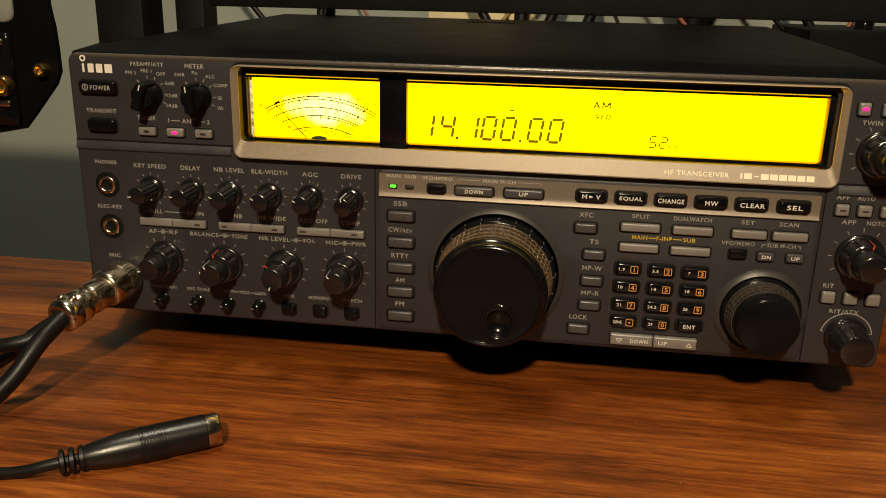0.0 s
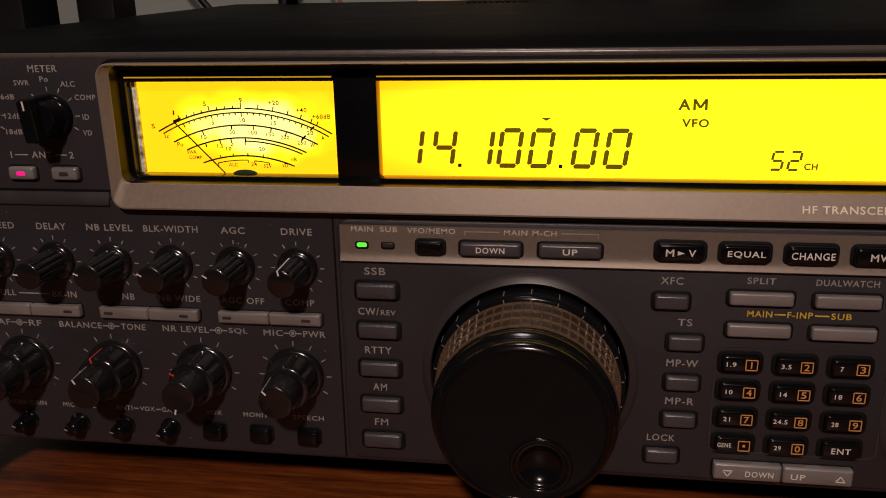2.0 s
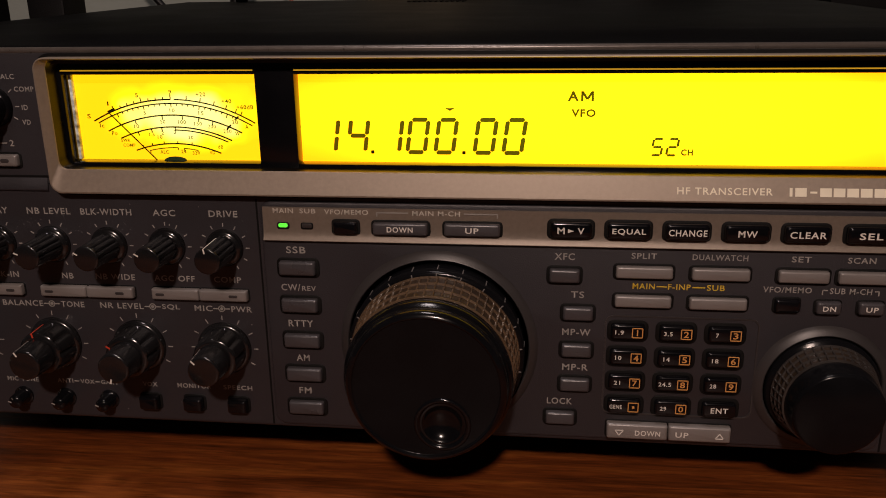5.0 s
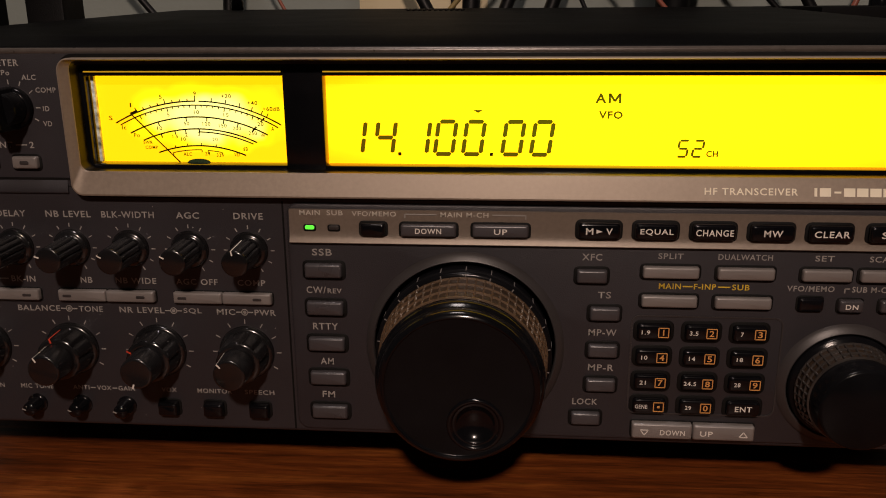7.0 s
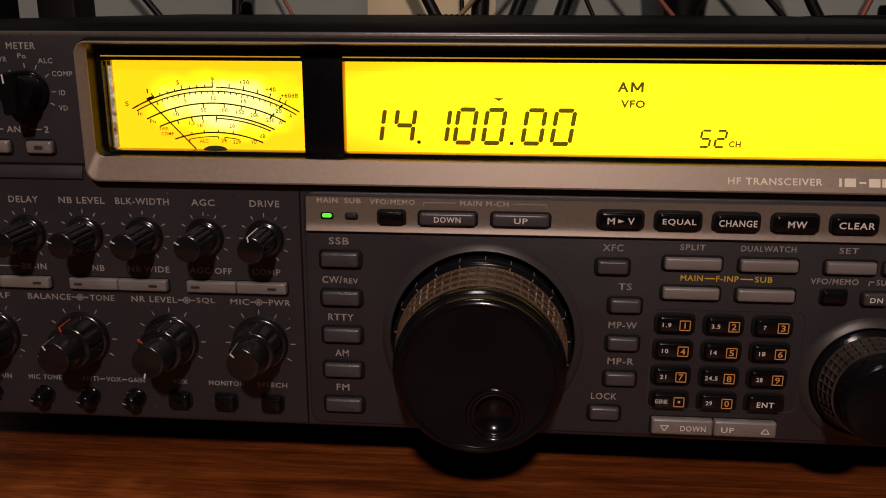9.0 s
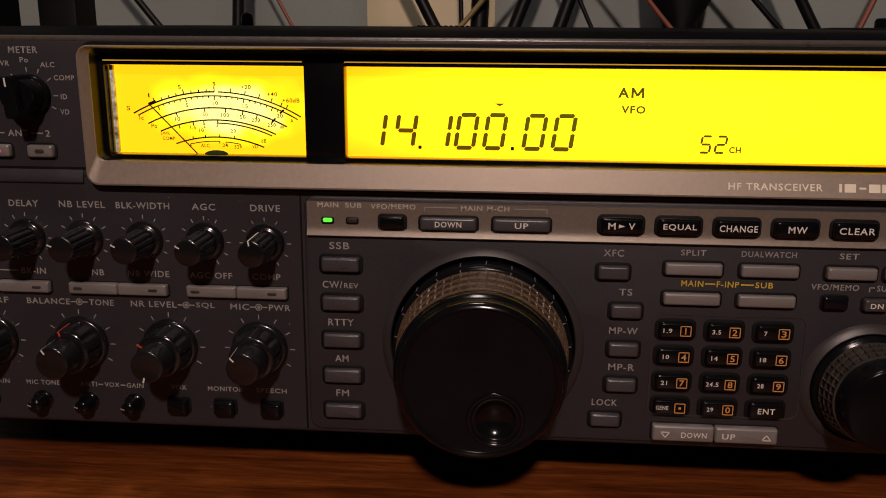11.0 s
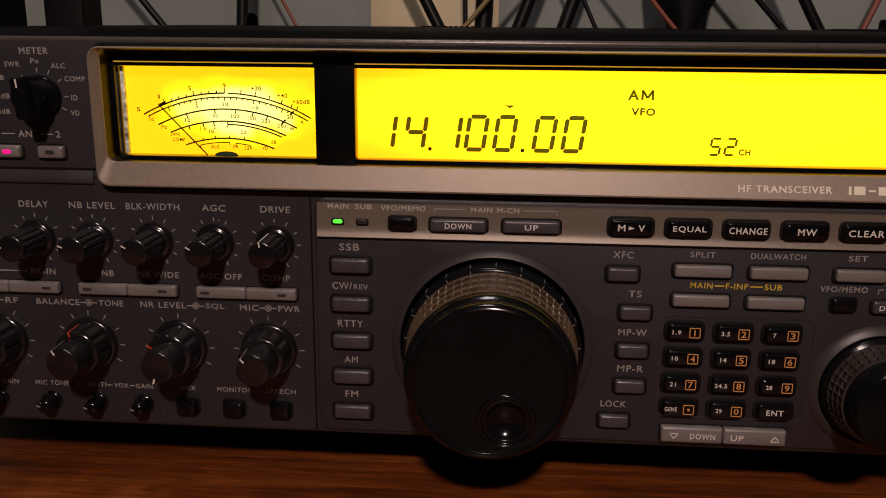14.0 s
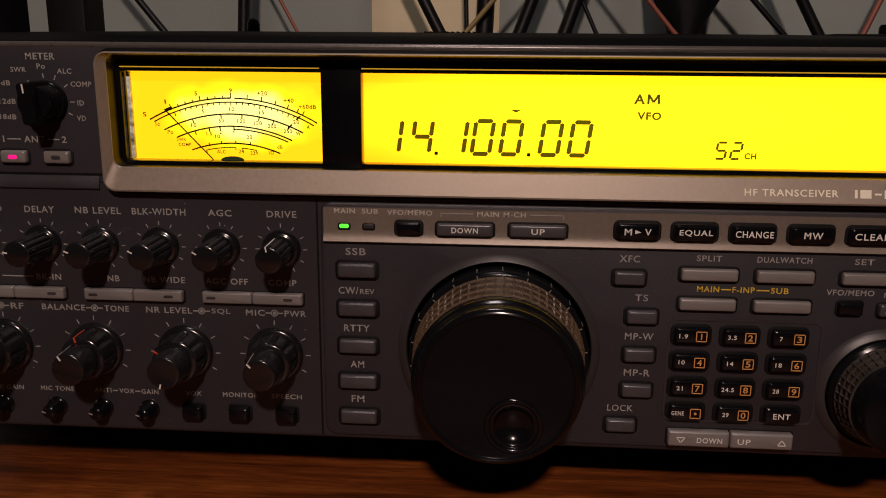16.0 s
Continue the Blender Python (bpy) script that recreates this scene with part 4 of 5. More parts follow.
def dial(cx, cz, r_ring, prof, grip_r, grip_y, rows, cols, label, material, hole=None, k_in=1.4, rubber=None):
    """A tuning knob in a raised ring, with a rubber grip of small pads."""
    b = bmesh.new()
    lathe(b, mm(cx), mm(cz), [(mm(r), mm(-y)) for r, y in ((r_ring + 2.2, 0.9), (r_ring + 1.6, 1.6), (r_ring + 0.9, 2.2), (r_ring + 0.1, 2.7), (r_ring - k_in * 0.3, 3.05), (r_ring - k_in * 0.56, 3.25), (r_ring - k_in * 0.78, 3.1), (r_ring - k_in + 0.1, 2.4), (r_ring - k_in, 1.2))], 96)
    lathe(b, mm(cx), mm(cz), [(mm(r_ring - k_in), mm(-1.2)), (mm(2.0), mm(-1.2))], 96)
    ob = part("dial_ring", b, EDGE, radio, "raised ring round the tuning knob")
    k = bmesh.new()
    lathe(k, mm(cx), mm(cz), [(mm(r), mm(-y)) for r, y in prof], 120, cap=hole is None)
    if hole:
        loft(k, [[(mm(x + r * math.cos(2 * math.pi * q / 120)), mm(-y), mm(z + r * math.sin(2 * math.pi * q / 120))) for q in range(120)]
                 for x, z, r, y in ((cx, cz, prof[-1][0], prof[-1][1]), hole)], cap1=False)
    kn = part("tuning_knob", k, material, radio, label)
    g = bmesh.new()
    (ra, rb), (ya, yb) = grip_r, grip_y
    rad = lambda y, up: ra + (rb - ra) * (y - ya) / (yb - ya) + up
    # band under the ribs, its colour holding the shade of the cells
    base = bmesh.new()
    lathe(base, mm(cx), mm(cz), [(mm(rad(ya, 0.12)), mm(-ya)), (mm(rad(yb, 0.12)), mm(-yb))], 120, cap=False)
    part("grip_base", base, RUBBER_SHADED, kn)
    for j in range(rows + 1):
        y = ya + 0.5 + (yb - ya - 1.0) * j / rows
        lathe(g, mm(cx), mm(cz), [(mm(rad(y, u)), mm(-y - d)) for u, d in ((0.1, -0.40), (0.75, -0.24), (0.85, 0.0), (0.75, 0.24), (0.1, 0.40))], 120, cap=False)
    for i in range(cols):
        a = 2 * math.pi * (i + 0.5) / cols
        c, s = math.cos(a), math.sin(a)
        rings = []
        for y in (ya + 0.3, yb - 0.3):
            ring = []
            for side, up in ((-0.40, 0.1), (-0.22, 0.75), (0.0, 0.85), (0.22, 0.75), (0.40, 0.1)):
                r = rad(y, up)
                ring.append((mm(cx + r * c - side * s), mm(-y), mm(cz + r * s + side * c)))
            rings.append(ring)
        loft(g, rings, cap0=True)
    tagged(part("rubber_grip", g, rubber or RUBBER, kn, "brown-black rubber grip, a waffle of ribs over cells coloured as shaded"), kind="stuff")
    return kn


DX, DZ = -25.0, 80.2
kn = dial(DX, DZ, 34.3, ((31.6, 1.4), (31.6, 9.0), (31.4, 9.6), (30.9, 10.1), (30.2, 10.3), (29.4, 10.5), (27.8, 27.4), (27.6, 27.8), (27.7, 28.2), (28.1, 28.7), (28.5, 29.4), (28.6, 30.3), (28.4, 31.3), (27.9, 32.1), (27.4, 32.7), (27.1, 33.1),
                         (27.0, 33.7), (27.0, 34.5), (26.8, 35.5), (26.3, 36.3), (25.6, 36.8), (25.1, 37.0), (24.7, 36.8), (24.5, 36.4), (24.3, 36.3)), (29.4, 27.9), (10.5, 27.0), 3, 60,
          "large black weighted tuning knob with finger dimple", SATIN, (-19.5, 67.4, 9.4, 36.45))
bm = bmesh.new()
for k in range(22):
    a = 2 * math.pi * (k + 0.4) / 22
    c, s_ = math.cos(a), math.sin(a)
    bmesh.ops.create_cube(bm, size=1, matrix=Matrix.Translation((mm(DX + 31.62 * c), mm(-5.6), mm(DZ + 31.62 * s_))) @ Matrix.Rotation(-a, 4, "Y") @ Matrix.Diagonal((0.0002, 0.0044, 0.00035, 1)))
    bmesh.ops.create_cube(bm, size=1, matrix=Matrix.Translation((mm(DX + 30.4 * c), mm(-10.3), mm(DZ + 30.4 * s_))) @ Matrix.Rotation(-a, 4, "Y") @ Matrix.Diagonal((0.0014, 0.0002, 0.00035, 1)))
tagged(part("dial_marks", bm, KEY_LIGHT, kn), kind="stuff")
bm = bmesh.new()
lathe(bm, mm(DX), mm(DZ), [(mm(r + 0.05), mm(-y - 0.05)) for r, y in ((27.1, 33.1), (27.0, 34.5), (26.8, 35.5), (26.3, 36.3), (25.6, 36.8), (25.1, 37.0), (24.7, 36.8))], 120, cap=False)
part("front_rim", bm, BLACK, kn, "glossy black rim")
bm = bmesh.new()
lathe(bm, mm(DX), mm(DZ), [(mm(r + 0.05), mm(-y)) for r, y in ((27.6, 27.8), (27.7, 28.2), (28.1, 28.7), (28.5, 29.4), (28.6, 30.3), (28.4, 31.3), (27.9, 32.1), (27.4, 32.7))], 120, cap=False)
part("rear_rim", bm, BLACK, kn, "glossy black rim")
bm = bmesh.new()
lathe(bm, mm(-19.5), mm(67.4), [(mm(r * 1.07), mm(-y - 1.9)) for r, y in ((9.0, 34.2), (8.9, 34.9), (8.6, 35.2), (8.2, 35.3), (7.8, 35.2), (7.4, 34.8), (7.2, 34.5), (7.0, 34.4), (6.6, 34.45), (6.3, 34.3), (5.8, 33.7), (5.0, 33.0), (4.0, 32.4), (2.8, 31.9), (1.4, 31.6), (0.1, 31.55))], 64)
part("finger_dimple", bm, BLACK, kn, "glossy round finger dimple")
dial(110.4, 69.2, 21.3, ((19.4, 1.4), (19.4, 3.6), (18.9, 4.2), (17.6, 4.6), (17.2, 5.0), (15.5, 14.4), (15.6, 15.0), (15.5, 15.6), (14.9, 20.9), (14.5, 21.7), (13.8, 22.1), (0.3, 22.1)),
     (17.3, 15.4), (5.0, 14.2), 3, 38, "black secondary tuning knob", SATIN, k_in=1.6, rubber=RUBBER_GREY)

# right-hand column
for s, x, z, w in (("TWIN", 149.0, 167.4, 9.0), ("APF", 141.6, 131.2, 6.2), ("AUTO", 152.2, 131.2, 8.0), ("APF", 146.0, 119.0, 6.6), ("NOTCH", 159.6, 119.0, 10.5), ("RIT", 141.6, 85.9, 5.2), ("RIT/", 147.4, 72.6, 7.0), ("TX", 155.6, 72.6, 4.6)):
    words(s, x, z, w, 2.2)
bm = bmesh.new()
for (ax, az), (ex, ez) in zip(((151.2, 71.6), (153.0, 71.6), (152.1, 73.7)), ((153.0, 71.6), (152.1, 73.7), (151.2, 71.6))):
    bar(bm, *mm(ax, az, ex, ez), 0.0004, -0.00008)
part("triangle_mark", bm, PRINT, panel)
for x, m in ((144.3, RED_LED), (155.0, EDGE)):
    ob = key(x, 173.8, 5.2, 6.0, KEY_LIGHT, "filter_button", 2.2)
    slot_led(ob, x, 174.0, m, -0.0022, 3.0, 1.7)
for x in (141.8, 152.2, 162.6):
    ob = key(x, 125.1, 6.2, 5.6, KEY_LIGHT, "filter_button", 2.2)
    slot_led(ob, x, 125.1, EDGE, -0.0022, 3.0, 1.0)
for x in (142.0, 152.6, 163.2):
    key(x, 80.0, 6.4, 6.0, KEY_LIGHT, "offset_button", 2.2)
dual_pot(155.6, 152.5, 100, None, 1.12)
dual_pot(153.6, 101.6, 20, 78, 1.12, 0.3)
bm = bmesh.new()
lathe(bm, mm(153.6), mm(59.4), [(mm(r), mm(-y)) for r, y in ((10.4, 0), (10.4, 1.4), (9.8, 2.2), (9.0, 2.6), (8.8, 3.6), (8.2, 18.6), (7.8, 19.6), (7.0, 19.9), (0.3, 20.0))], 80, 16, mm(0.6), (mm(3.5), mm(18.7)))
part("control_knob", bm, KNOB, radio, "black fluted offset knob")
ticks(153.6, 59.4, 11.2, 12.6, (10, 170))
bm = bmesh.new()
lp = [polar_ for polar_ in ((153.6 + 12.4 * math.cos(radians(a)), 59.4 + 12.4 * math.sin(radians(a))) for a in range(12, 169, 6))]
for (ax, az), (ex, ez) in zip(lp, lp[1:]):
    bar(bm, *mm(ax, az, ex, ez), 0.0005, -0.00006)
part("offset_arc", bm, PRINT, panel)

# lower bezel print: words that read plainly, and the model mark as plain bars
HB, HS = -0.0037, 0.3
lettering("HF TRANSCEIVER", mm(71.3), mm(140.0), mm(2.3), mm(30.6), HB - 0.0001, PRINT_CREAM, bezel, slope=HS)
for x, w, h in ((92.3, 0.9, 2.7), (95.4, 3.6, 2.7), (99.4, 2.2, 0.6), (103.2, 3.6, 2.7), (107.4, 3.6, 2.7), (111.6, 3.6, 2.7), (115.8, 3.6, 2.7), (120.0, 3.6, 2.7), (124.2, 3.6, 2.7)):
    bm = bmesh.new()
    x0, x1, h2 = mm(x - w / 2, x + w / 2, h / 2)
    loft(bm, [[(q, HB + HS * z + d, 0.140 + z) for q, z in ((x0, -h2), (x1, -h2), (x1, h2), (x0, h2))] for d in (0.0001, -0.00012)])
    part("model_mark", bm, PRINT_CREAM, bezel)

# ---------------------------------------------------------------- things round the radio
def profile_rod(pts, rs, n=24):
    b = bmesh.new()
    tube(b, [Vector(p) for p in pts], list(rs), n)
    return b


def along(a, b, ts):
    a, b = Vector(a), Vector(b)
    return [a.lerp(b, t) for t in ts]


# microphone plug and its leads
plug = thing("microphone_plug", (-0.236, 0.0, DESK), "nickel-plated round microphone plug with black leads", "plug")
A, B = (-0.2345, -0.0005, 0.0640), (-0.2445, -0.052, 0.0575)
ts = (0.0, 0.015, 0.03, 0.05, 0.16, 0.18, 0.20, 0.34, 0.365, 0.38)
rs = (0.0094, 0.0101, 0.0104, 0.0105, 0.0105, 0.0101, 0.0104, 0.0103, 0.0098, 0.0086)
part("collar", profile_rod(along(A, B, ts), rs, 48), NICKEL, plug, "smooth nickel coupling ring")
for k in range(36):
    bm = bmesh.new()
    a = 2 * math.pi * k / 36
    d = (Vector(B) - Vector(A)).normalized()
    u = d.cross(Vector((0, 0, 1))).normalized()
    off = (u * math.cos(a) + u.cross(d) * math.sin(a)) * 0.0104
    tube(bm, [Vector(A).lerp(Vector(B), t) + off for t in (0.055, 0.155)], 0.00042, 6)
    part("knurl", bm, NICKEL, plug)
part("barrel", profile_rod(along(A, B, (0.36, 0.38, 0.40, 0.58, 0.60, 0.605, 0.64, 0.645, 0.70)), (0.0070, 0.0084, 0.0086, 0.0086, 0.0082, 0.0073, 0.0073, 0.0082, 0.0078), 40), NICKEL, plug)
part("clamp", profile_rod(along(A, B, (0.67, 0.69, 0.71, 0.80, 0.815, 0.83, 0.845, 0.96, 0.985, 1.0)), (0.0074, 0.0085, 0.0091, 0.0091, 0.0084, 0.0084, 0.0092, 0.0090, 0.0082, 0.0058), 40), NICKEL, plug, "nickel cable clamp")
for k in (-1, 1):
    bm = bmesh.new()
    c = Vector(A).lerp(Vector(B), 0.86) + Vector((0.0035 * k, -0.001, 0.0078))
    lathe(bm, 0, 0, [(0.0018, 0), (0.0018, -0.0014), (0.0012, -0.0019), (0.0001, -0.002)], 16)
    bmesh.ops.transform(bm, matrix=Matrix.Translation(c) @ Matrix.Rotation(radians(-82), 4, "X"), verts=bm.verts)
    part("clamp_screw", bm, NICKEL, plug)
for pts, r in ((((-0.2425, -0.050, 0.0585), (-0.2475, -0.066, 0.050), (-0.256, -0.082, 0.034), (-0.272, -0.096, 0.021), (-0.300, -0.112, DESK + 0.0050), (-0.36, -0.135, DESK + 0.0048), (-0.46, -0.15, DESK + 0.0048)), 0.0046),
               (((-0.2455, -0.048, 0.058), (-0.2535, -0.062, 0.050), (-0.2680, -0.068, 0.047), (-0.292, -0.066, 0.042), (-0.33, -0.060, 0.031), (-0.40, -0.05, DESK + 0.0040), (-0.48, -0.045, DESK + 0.0040)), 0.0038),
               (((-0.2475, -0.050, 0.0560), (-0.262, -0.052, 0.046), (-0.276, -0.046, 0.034), (-0.30, -0.058, 0.020), (-0.325, -0.085, DESK + 0.004), (-0.37, -0.10, DESK + 0.0036), (-0.47, -0.105, DESK + 0.0036)), 0.0034)):
    bm = bmesh.new()
    tube(bm, smooth_path(pts, 10), r, 14)
    part("lead", bm, CABLE, plug, "black rubber lead")

# loose inline socket on the desk
sock = thing("inline_jack_socket", (-0.17, -0.10, DESK), "black plastic inline jack socket with metal tip on a cable", "connector")
P0, P1 = Vector((-0.1455, -0.0865, DESK + 0.0082)), Vector((-0.205, -0.1265, DESK + 0.0064))
part("metal_tip", profile_rod(along(P0, P1, (0.0, 0.012, 0.085)), (0.0068, 0.0076, 0.0077), 32), NICKEL, sock, "shiny metal end ring")
bm = bmesh.new()
lathe(bm, 0, 0, [(0.0040, 0.0), (0.0040, -0.0006), (0.0001, -0.0006)], 20)
bmesh.ops.transform(bm, matrix=Matrix.Translation(P0) @ (P0 - P1).to_track_quat("-Y", "Z").to_matrix().to_4x4(), verts=bm.verts)
part("socket_hole", bm, WELL, sock)
part("sleeve", profile_rod(along(P0, P1, (0.083, 0.09, 0.40, 0.60, 0.72, 0.80, 0.84)), (0.0072, 0.0080, 0.0081, 0.0079, 0.0066, 0.0056, 0.0046), 32), SLEEVE, sock, "black moulded sleeve")
for k in range(9):
    t = 0.34 + 0.018 * k
    bm = bmesh.new()
    tube(bm, along(P0, P1, (t, t + 0.003, t + 0.009, t + 0.012)), [0.0079, 0.0084, 0.0084, 0.0079], 28)
    part("grip_rib", bm, SLEEVE, sock)
for t in (0.82, 0.875, 0.93):
    bm = bmesh.new()
    tube(bm, along(P0, P1, (t, t + 0.008, t + 0.03, t + 0.038)), [0.0040, 0.0058, 0.0056, 0.0040], 24)
    part("strain_ring", bm, CABLE, sock)
bm = bmesh.new()
tube(bm, smooth_path([P0.lerp(P1, 0.8), P0.lerp(P1, 1.0), (-0.225, -0.132, DESK + 0.0030), (-0.27, -0.137, DESK + 0.0027), (-0.36, -0.15, DESK + 0.0027)], 8), 0.0026, 12)
part("lead", bm, CABLE, sock)

# stand over the radio
stand = thing("monitor_stand", (-0.05, 0.12, DESK), "black powder-coated steel stand straddling the radio and the desk edge", "stand")
for x0, x1, y0, y1, foot in ((-0.326, -0.291, 0.1485, 0.1805, -0.75), (-0.2865, -0.264, 0.190, 0.215, -0.75), (0.52, 0.555, 0.14, 0.172, DESK)):
    bm = bmesh.new()
    box(bm, x0, x1, y0, y1, foot, 0.262, 0.0015)
    part("post", bm, STAND, stand)
bm = bmesh.new()
box(bm, -0.196, 0.555, 0.045, 0.075, 0.2115, 0.262, 0.0015)
part("front_beam", bm, STAND, stand)
for x0, x1, y1 in ((0.52, 0.555, 0.14),):
    bm = bmesh.new()
    box(bm, x0, x1, 0.075, y1, 0.236, 0.262, 0.0015)
    part("side_beam", bm, STAND, stand)
bm = bmesh.new()
box(bm, -0.291, -0.2625, 0.160, 0.190, 0.240, 0.262, 0.001)
part("side_beam", bm, STAND, stand)
bm = bmesh.new()
box(bm, -0.2625, -0.170, 0.192, 0.213, 0.242, 0.262, 0.001)
part("side_beam", bm, STAND, stand)
bm = bmesh.new()
box(bm, -0.192, -0.170, 0.075, 0.192, 0.242, 0.262, 0.001)
part("side_beam", bm, STAND, stand)

# cables behind the radio: foot at the desk, up past the cover's rear edge, to the wall


def riser(name, label, xa, xb, r, material, y=0.388, group="cables behind the radio"):
    """xa, xb: x where the run passes z = 0.224 and z = 0.207."""
    s = (xa - xb) / 0.0172
    bm = bmesh.new()

    def at(z):
        return xb + s * (z - 0.207)
    tube(bm, smooth_path([(at(0.10), y - 0.020, DESK + r), (at(0.11), y - 0.010, 0.08), (at(0.15), y - 0.004, 0.15), (at(0.207), y, 0.207), (at(0.26), y + 0.003, 0.26),
                          (at(0.31), y + 0.012, 0.31), (at(0.35), WALL_Y - r - 0.002, 0.42), (at(0.35), WALL_Y - r - 0.002, 0.60)], 8), r, 10)
    tagged(part(name, bm, material), label, "cable", group)


for xa, xb, r in ((-0.3185, -0.3045, 0.0028), (-0.2318, -0.2326, 0.0048), (-0.089, -0.080, 0.0048), (-0.0558, -0.0552, 0.0018), (-0.0404, -0.041, 0.0070), (-0.0046, -0.011, 0.0052),
                 (0.0293, 0.0236, 0.0054), (0.0337, 0.0419, 0.0017), (0.1637, 0.180, 0.0022), (0.1993, 0.209, 0.0042)):
    riser("power_cable", "black cable hanging down the wall behind the radio", xa, xb, r, CABLE)
riser("signal_wire", "thin red-brown wire hanging behind the radio", -0.2058, -0.1964, 0.0014, RED_WIRE, 0.400)
riser("signal_wire", "thin red-brown wire hanging behind the radio", 0.2607, 0.2537, 0.0022, RED_WIRE, 0.400)
riser("signal_wire", "tan wire crossing in front of black cables", -0.0335, -0.0481, 0.0020, TAN_WIRE, 0.372)
riser("signal_wire", "brown wire beside the cable bundle", 0.081, 0.0958, 0.0018, RED_WIRE, 0.372)
bm = bmesh.new()
rings = []
for z, w, c in ((DESK, 0.020, 0.113), (0.15, 0.022, 0.113), (0.203, 0.024, 0.113), (0.226, 0.049, 0.114), (0.27, 0.060, 0.114), (0.33, 0.060, 0.114), (0.335, 0.056, 0.114)):
    rings.append([(c + w / 2 * math.cos(2 * math.pi * k / 20) * (1 + 0.08 * math.sin(3 * k)), 0.392 + 0.016 * math.sin(2 * math.pi * k / 20), z) for k in range(20)])
loft(bm, rings, cap0=True)
tagged(part("sleeved_cable", bm, STAND), "thick black sleeved bundle of cables behind the radio", "cable")
bm = bmesh.new()
rings = []
for r, z in ((0.0030, 0.1955), (0.0044, 0.199), (0.0046, 0.2035), (0.0034, 0.2065), (0.0004, 0.2075)):
    rings.append([(-0.207 + r * math.cos(2 * math.pi * k / 20), 0.328 + r * math.sin(2 * math.pi * k / 20), z) for k in range(20)])
loft(bm, rings, cap0=True)
tagged(part("rubber_bumper", bm, SATIN), "small black rubber bumper on the radio cover", "bumper")

# paper on the wall
bm = bmesh.new()
box(bm, -0.139, -0.030, WALL_Y - 0.0022, WALL_Y - 0.0002, 0.10, 0.36, 0.0004)
tagged(part("paper_sheet", bm, PAPER), "cream paper sheet fixed to the wall", "paper")

# second black unit beside the radio on the right
unit = thing("power_supply", (0.33, 0.36, DESK), "low black metal equipment box standing beside the radio", "equipment")
bm = bmesh.new()
box(bm, 0.192, 0.50, 0.300, 0.436, DESK + 0.006, 0.1985, 0.003)
part("body", bm, CASE, unit)
for fx in (0.21, 0.48):
    for fy in (0.315, 0.42):
        bm = bmesh.new()
        box(bm, fx - 0.008, fx + 0.008, fy - 0.008, fy + 0.008, DESK, DESK + 0.007, 0.001)
        part("foot", bm, SATIN, unit)
bm = bmesh.new()
rings = []
for r, z in ((0.0075, 0.198), (0.0075, 0.2035), (0.0065, 0.2055), (0.002, 0.2060)):
    rings.append([(0.243 + r * math.cos(2 * math.pi * k / 24), 0.335 + r * math.sin(2 * math.pi * k / 24), z) for k in range(24)])
loft(bm, rings)
part("top_knob", bm, SATIN, unit)

# black receiver on a pedestal at the radio's side
mon = thing("side_receiver", (-0.46, 0.07, DESK), "black receiver unit with gold antenna connector on a post", "receiver")
front = [mm(*q) for q in ((-560, 129.0), (-340, 132.4), (-322, 136.0), (-314.5, 144.3), (-298, 163.7), (-294.6, 171.2), (-294.6, 182.0), (-295.2, 196.7), (-297.0, 209.4), (-297.0, 231.0), (-560, 231.0))]
back = [mm(*q) for q in ((-560, 126.0), (-379, 126.6), (-361, 130.6), (-353, 139.8), (-335, 159.3), (-331, 167.5), (-331, 177.6), (-331.5, 193.7), (-333, 207.8), (-333, 228.0), (-560, 228.0))]
bm = bmesh.new()
loft(bm, [at_y(front, 0.053), at_y([(x - 0.0008, z) for x, z in front], 0.0505)], cap0=False)
loft(bm, [at_y(front, 0.053), at_y(back, 0.100)], cap1=True)
part("body", bm, CASE, mon)
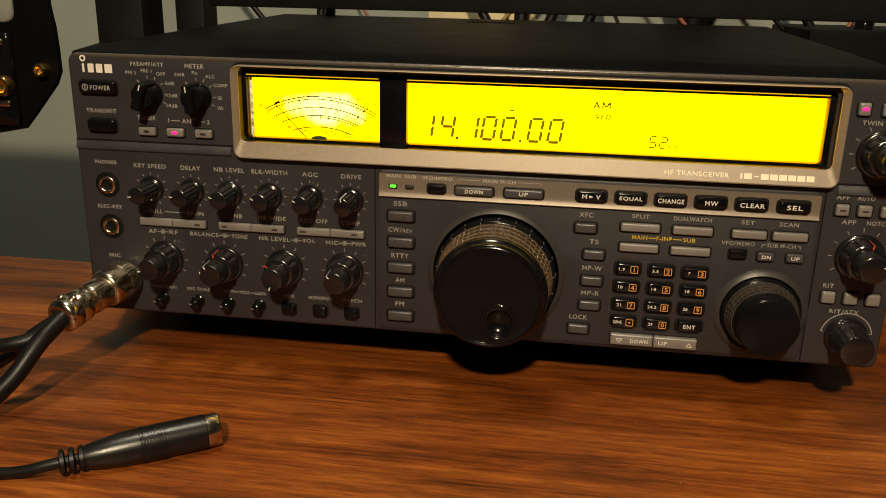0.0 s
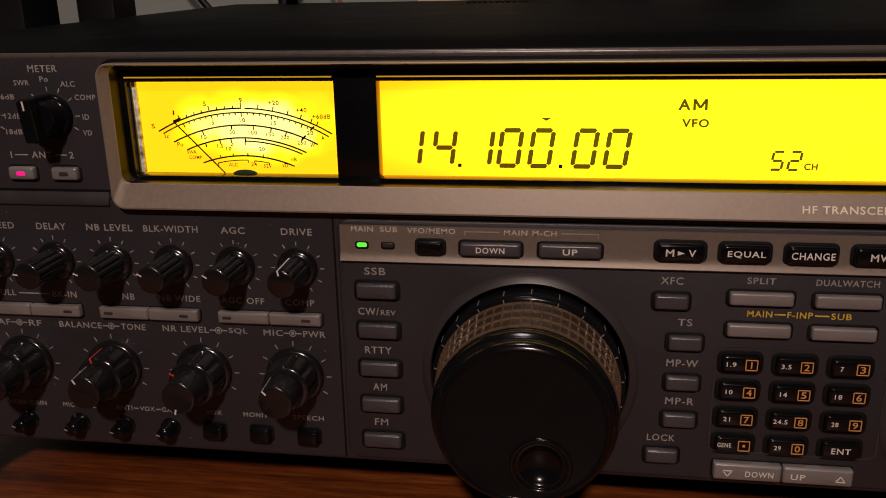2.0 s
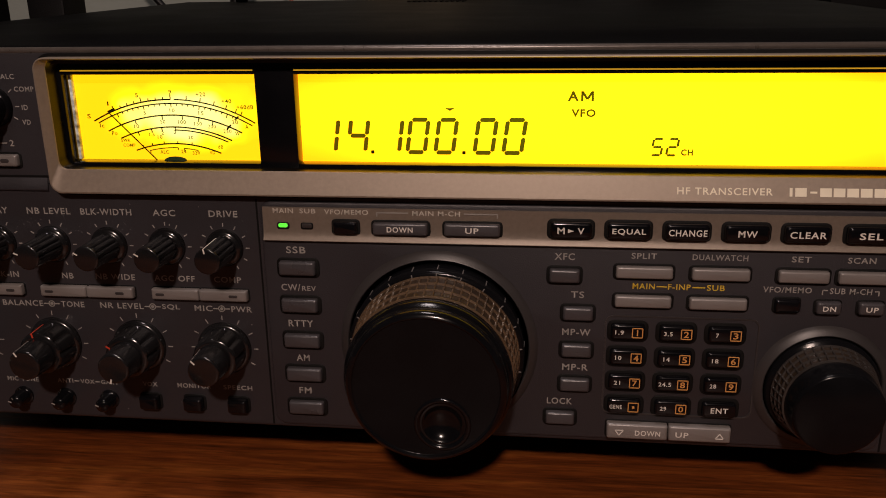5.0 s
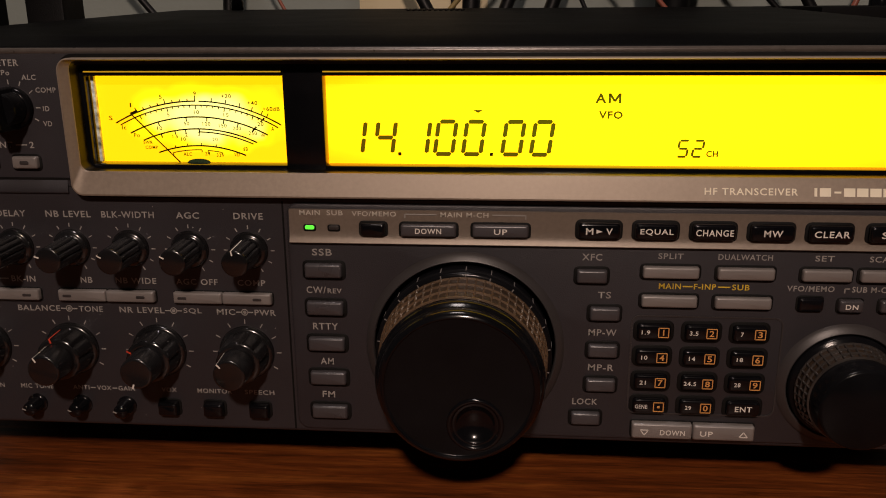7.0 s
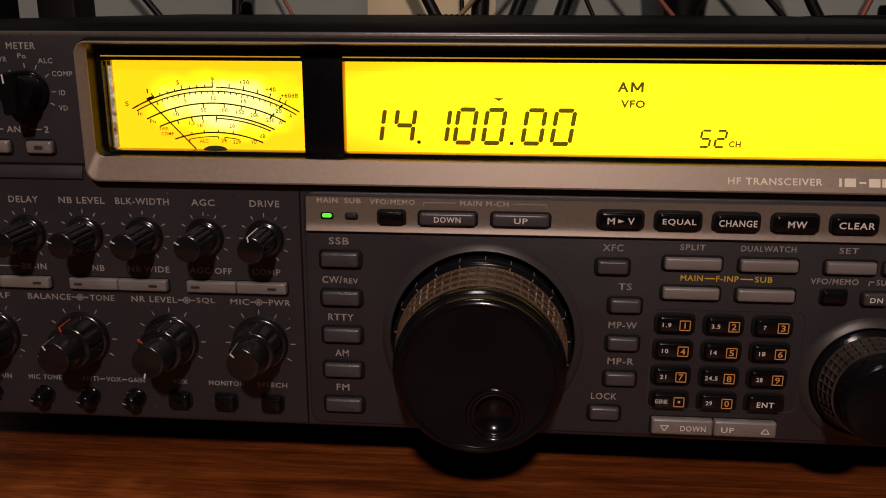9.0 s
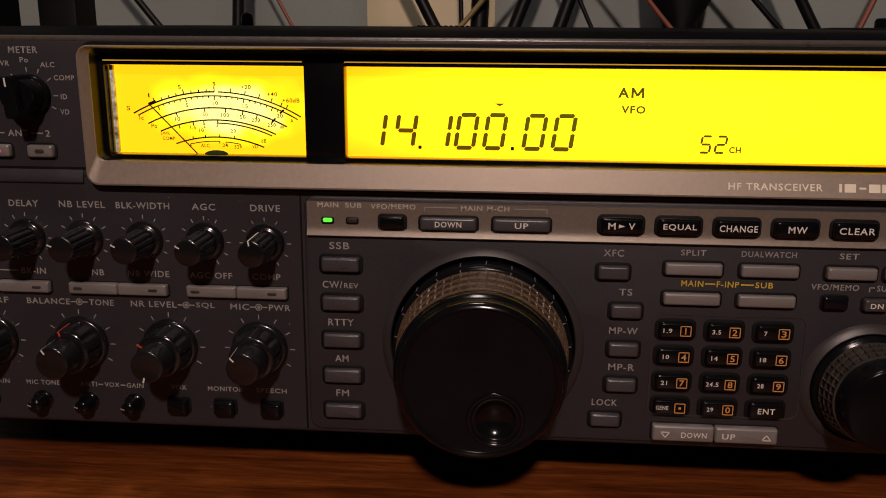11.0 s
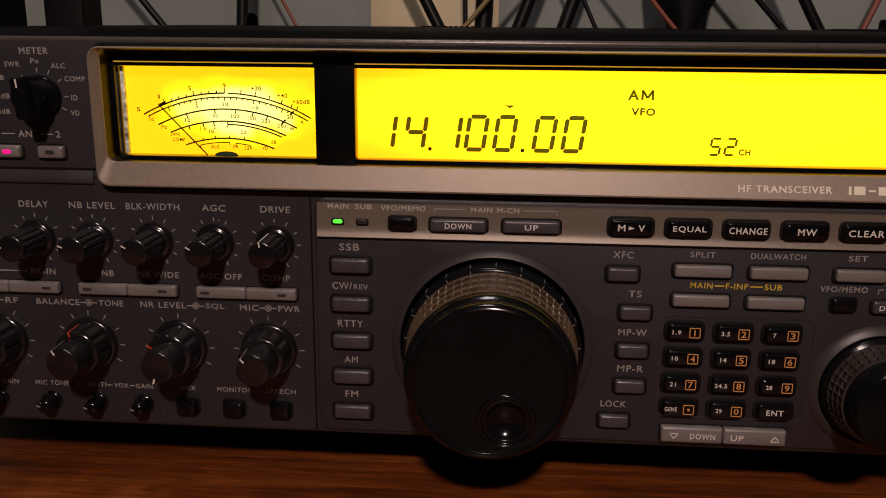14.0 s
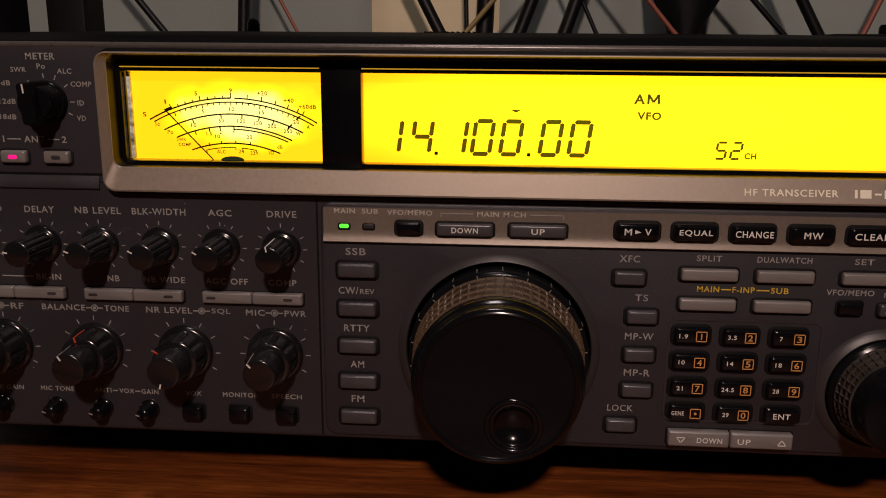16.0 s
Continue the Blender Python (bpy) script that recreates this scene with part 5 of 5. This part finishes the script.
bm = bmesh.new()
pad(bm, -0.386, 0.1655, 0.125, 0.056, 0.0508, 0.0470, 0.004, 0.0018)
part("front_bezel", bm, BLACK, mon)
bm = bmesh.new()
pad(bm, -0.372, 0.2120, 0.104, 0.026, 0.0508, 0.0485, 0.006, 0.0015)
part("screen", bm, mat("grey_blank_screen", (0.20, 0.215, 0.20), 0.3, 0, 0.05, 30), mon, "blank grey screen")
for z in (0.1880, 0.1515):
    bm = bmesh.new()
    pad(bm, -0.348, z, 0.042, 0.0036, 0.0478, 0.0455, 0.001, 0.0005)
    part("metal_strip", bm, NICKEL, mon)
for x, z, s1, yb in ((-0.3295, 0.1622, 0.95, 0.0475), (-0.3050, 0.1722, 0.62, 0.0505)):
    bm = bmesh.new()
    lathe(bm, x, z, [(0.0066 * s1, yb), (0.0066 * s1, yb - 0.004), (0.0056 * s1, yb - 0.006), (0.0040 * s1, yb - 0.006), (0.0030 * s1, yb - 0.003), (0.0005, yb - 0.0025)], 28)
    part("antenna_connector", bm, BRASS, mon, "gold-plated round connector")
bm = bmesh.new()
box(bm, -0.54, -0.50, 0.060, 0.092, DESK, 0.128, 0.002)
part("post", bm, STAND, mon)
bm = bmesh.new()
box(bm, -0.60, -0.47, 0.03, 0.12, DESK, DESK + 0.006, 0.002)
part("base", bm, STAND, mon)

# fine dust on the panel and the desk
rng = random.Random(11)
bm = bmesh.new()
for k in range(80):
    r = rng.uniform(0.00012, 0.00028)
    if k < 36:
        c = Vector((rng.uniform(-0.25, 0.165), -0.0001, rng.uniform(0.045, 0.134)))
        sc = (r, 0.00006, r)
    else:
        c = Vector((rng.uniform(-0.30, 0.20), rng.uniform(-0.22, 0.02), DESK + 0.00006))
        sc = (r * 1.5, r * 1.2, 0.00006)
    bmesh.ops.create_icosphere(bm, subdivisions=1, radius=1, matrix=Matrix.Translation(c) @ Matrix.Diagonal((*sc, 1)))
tagged(part("dust", bm, PRINT), "fine pale dust specks on the panel and desk", "dust", kind="stuff")
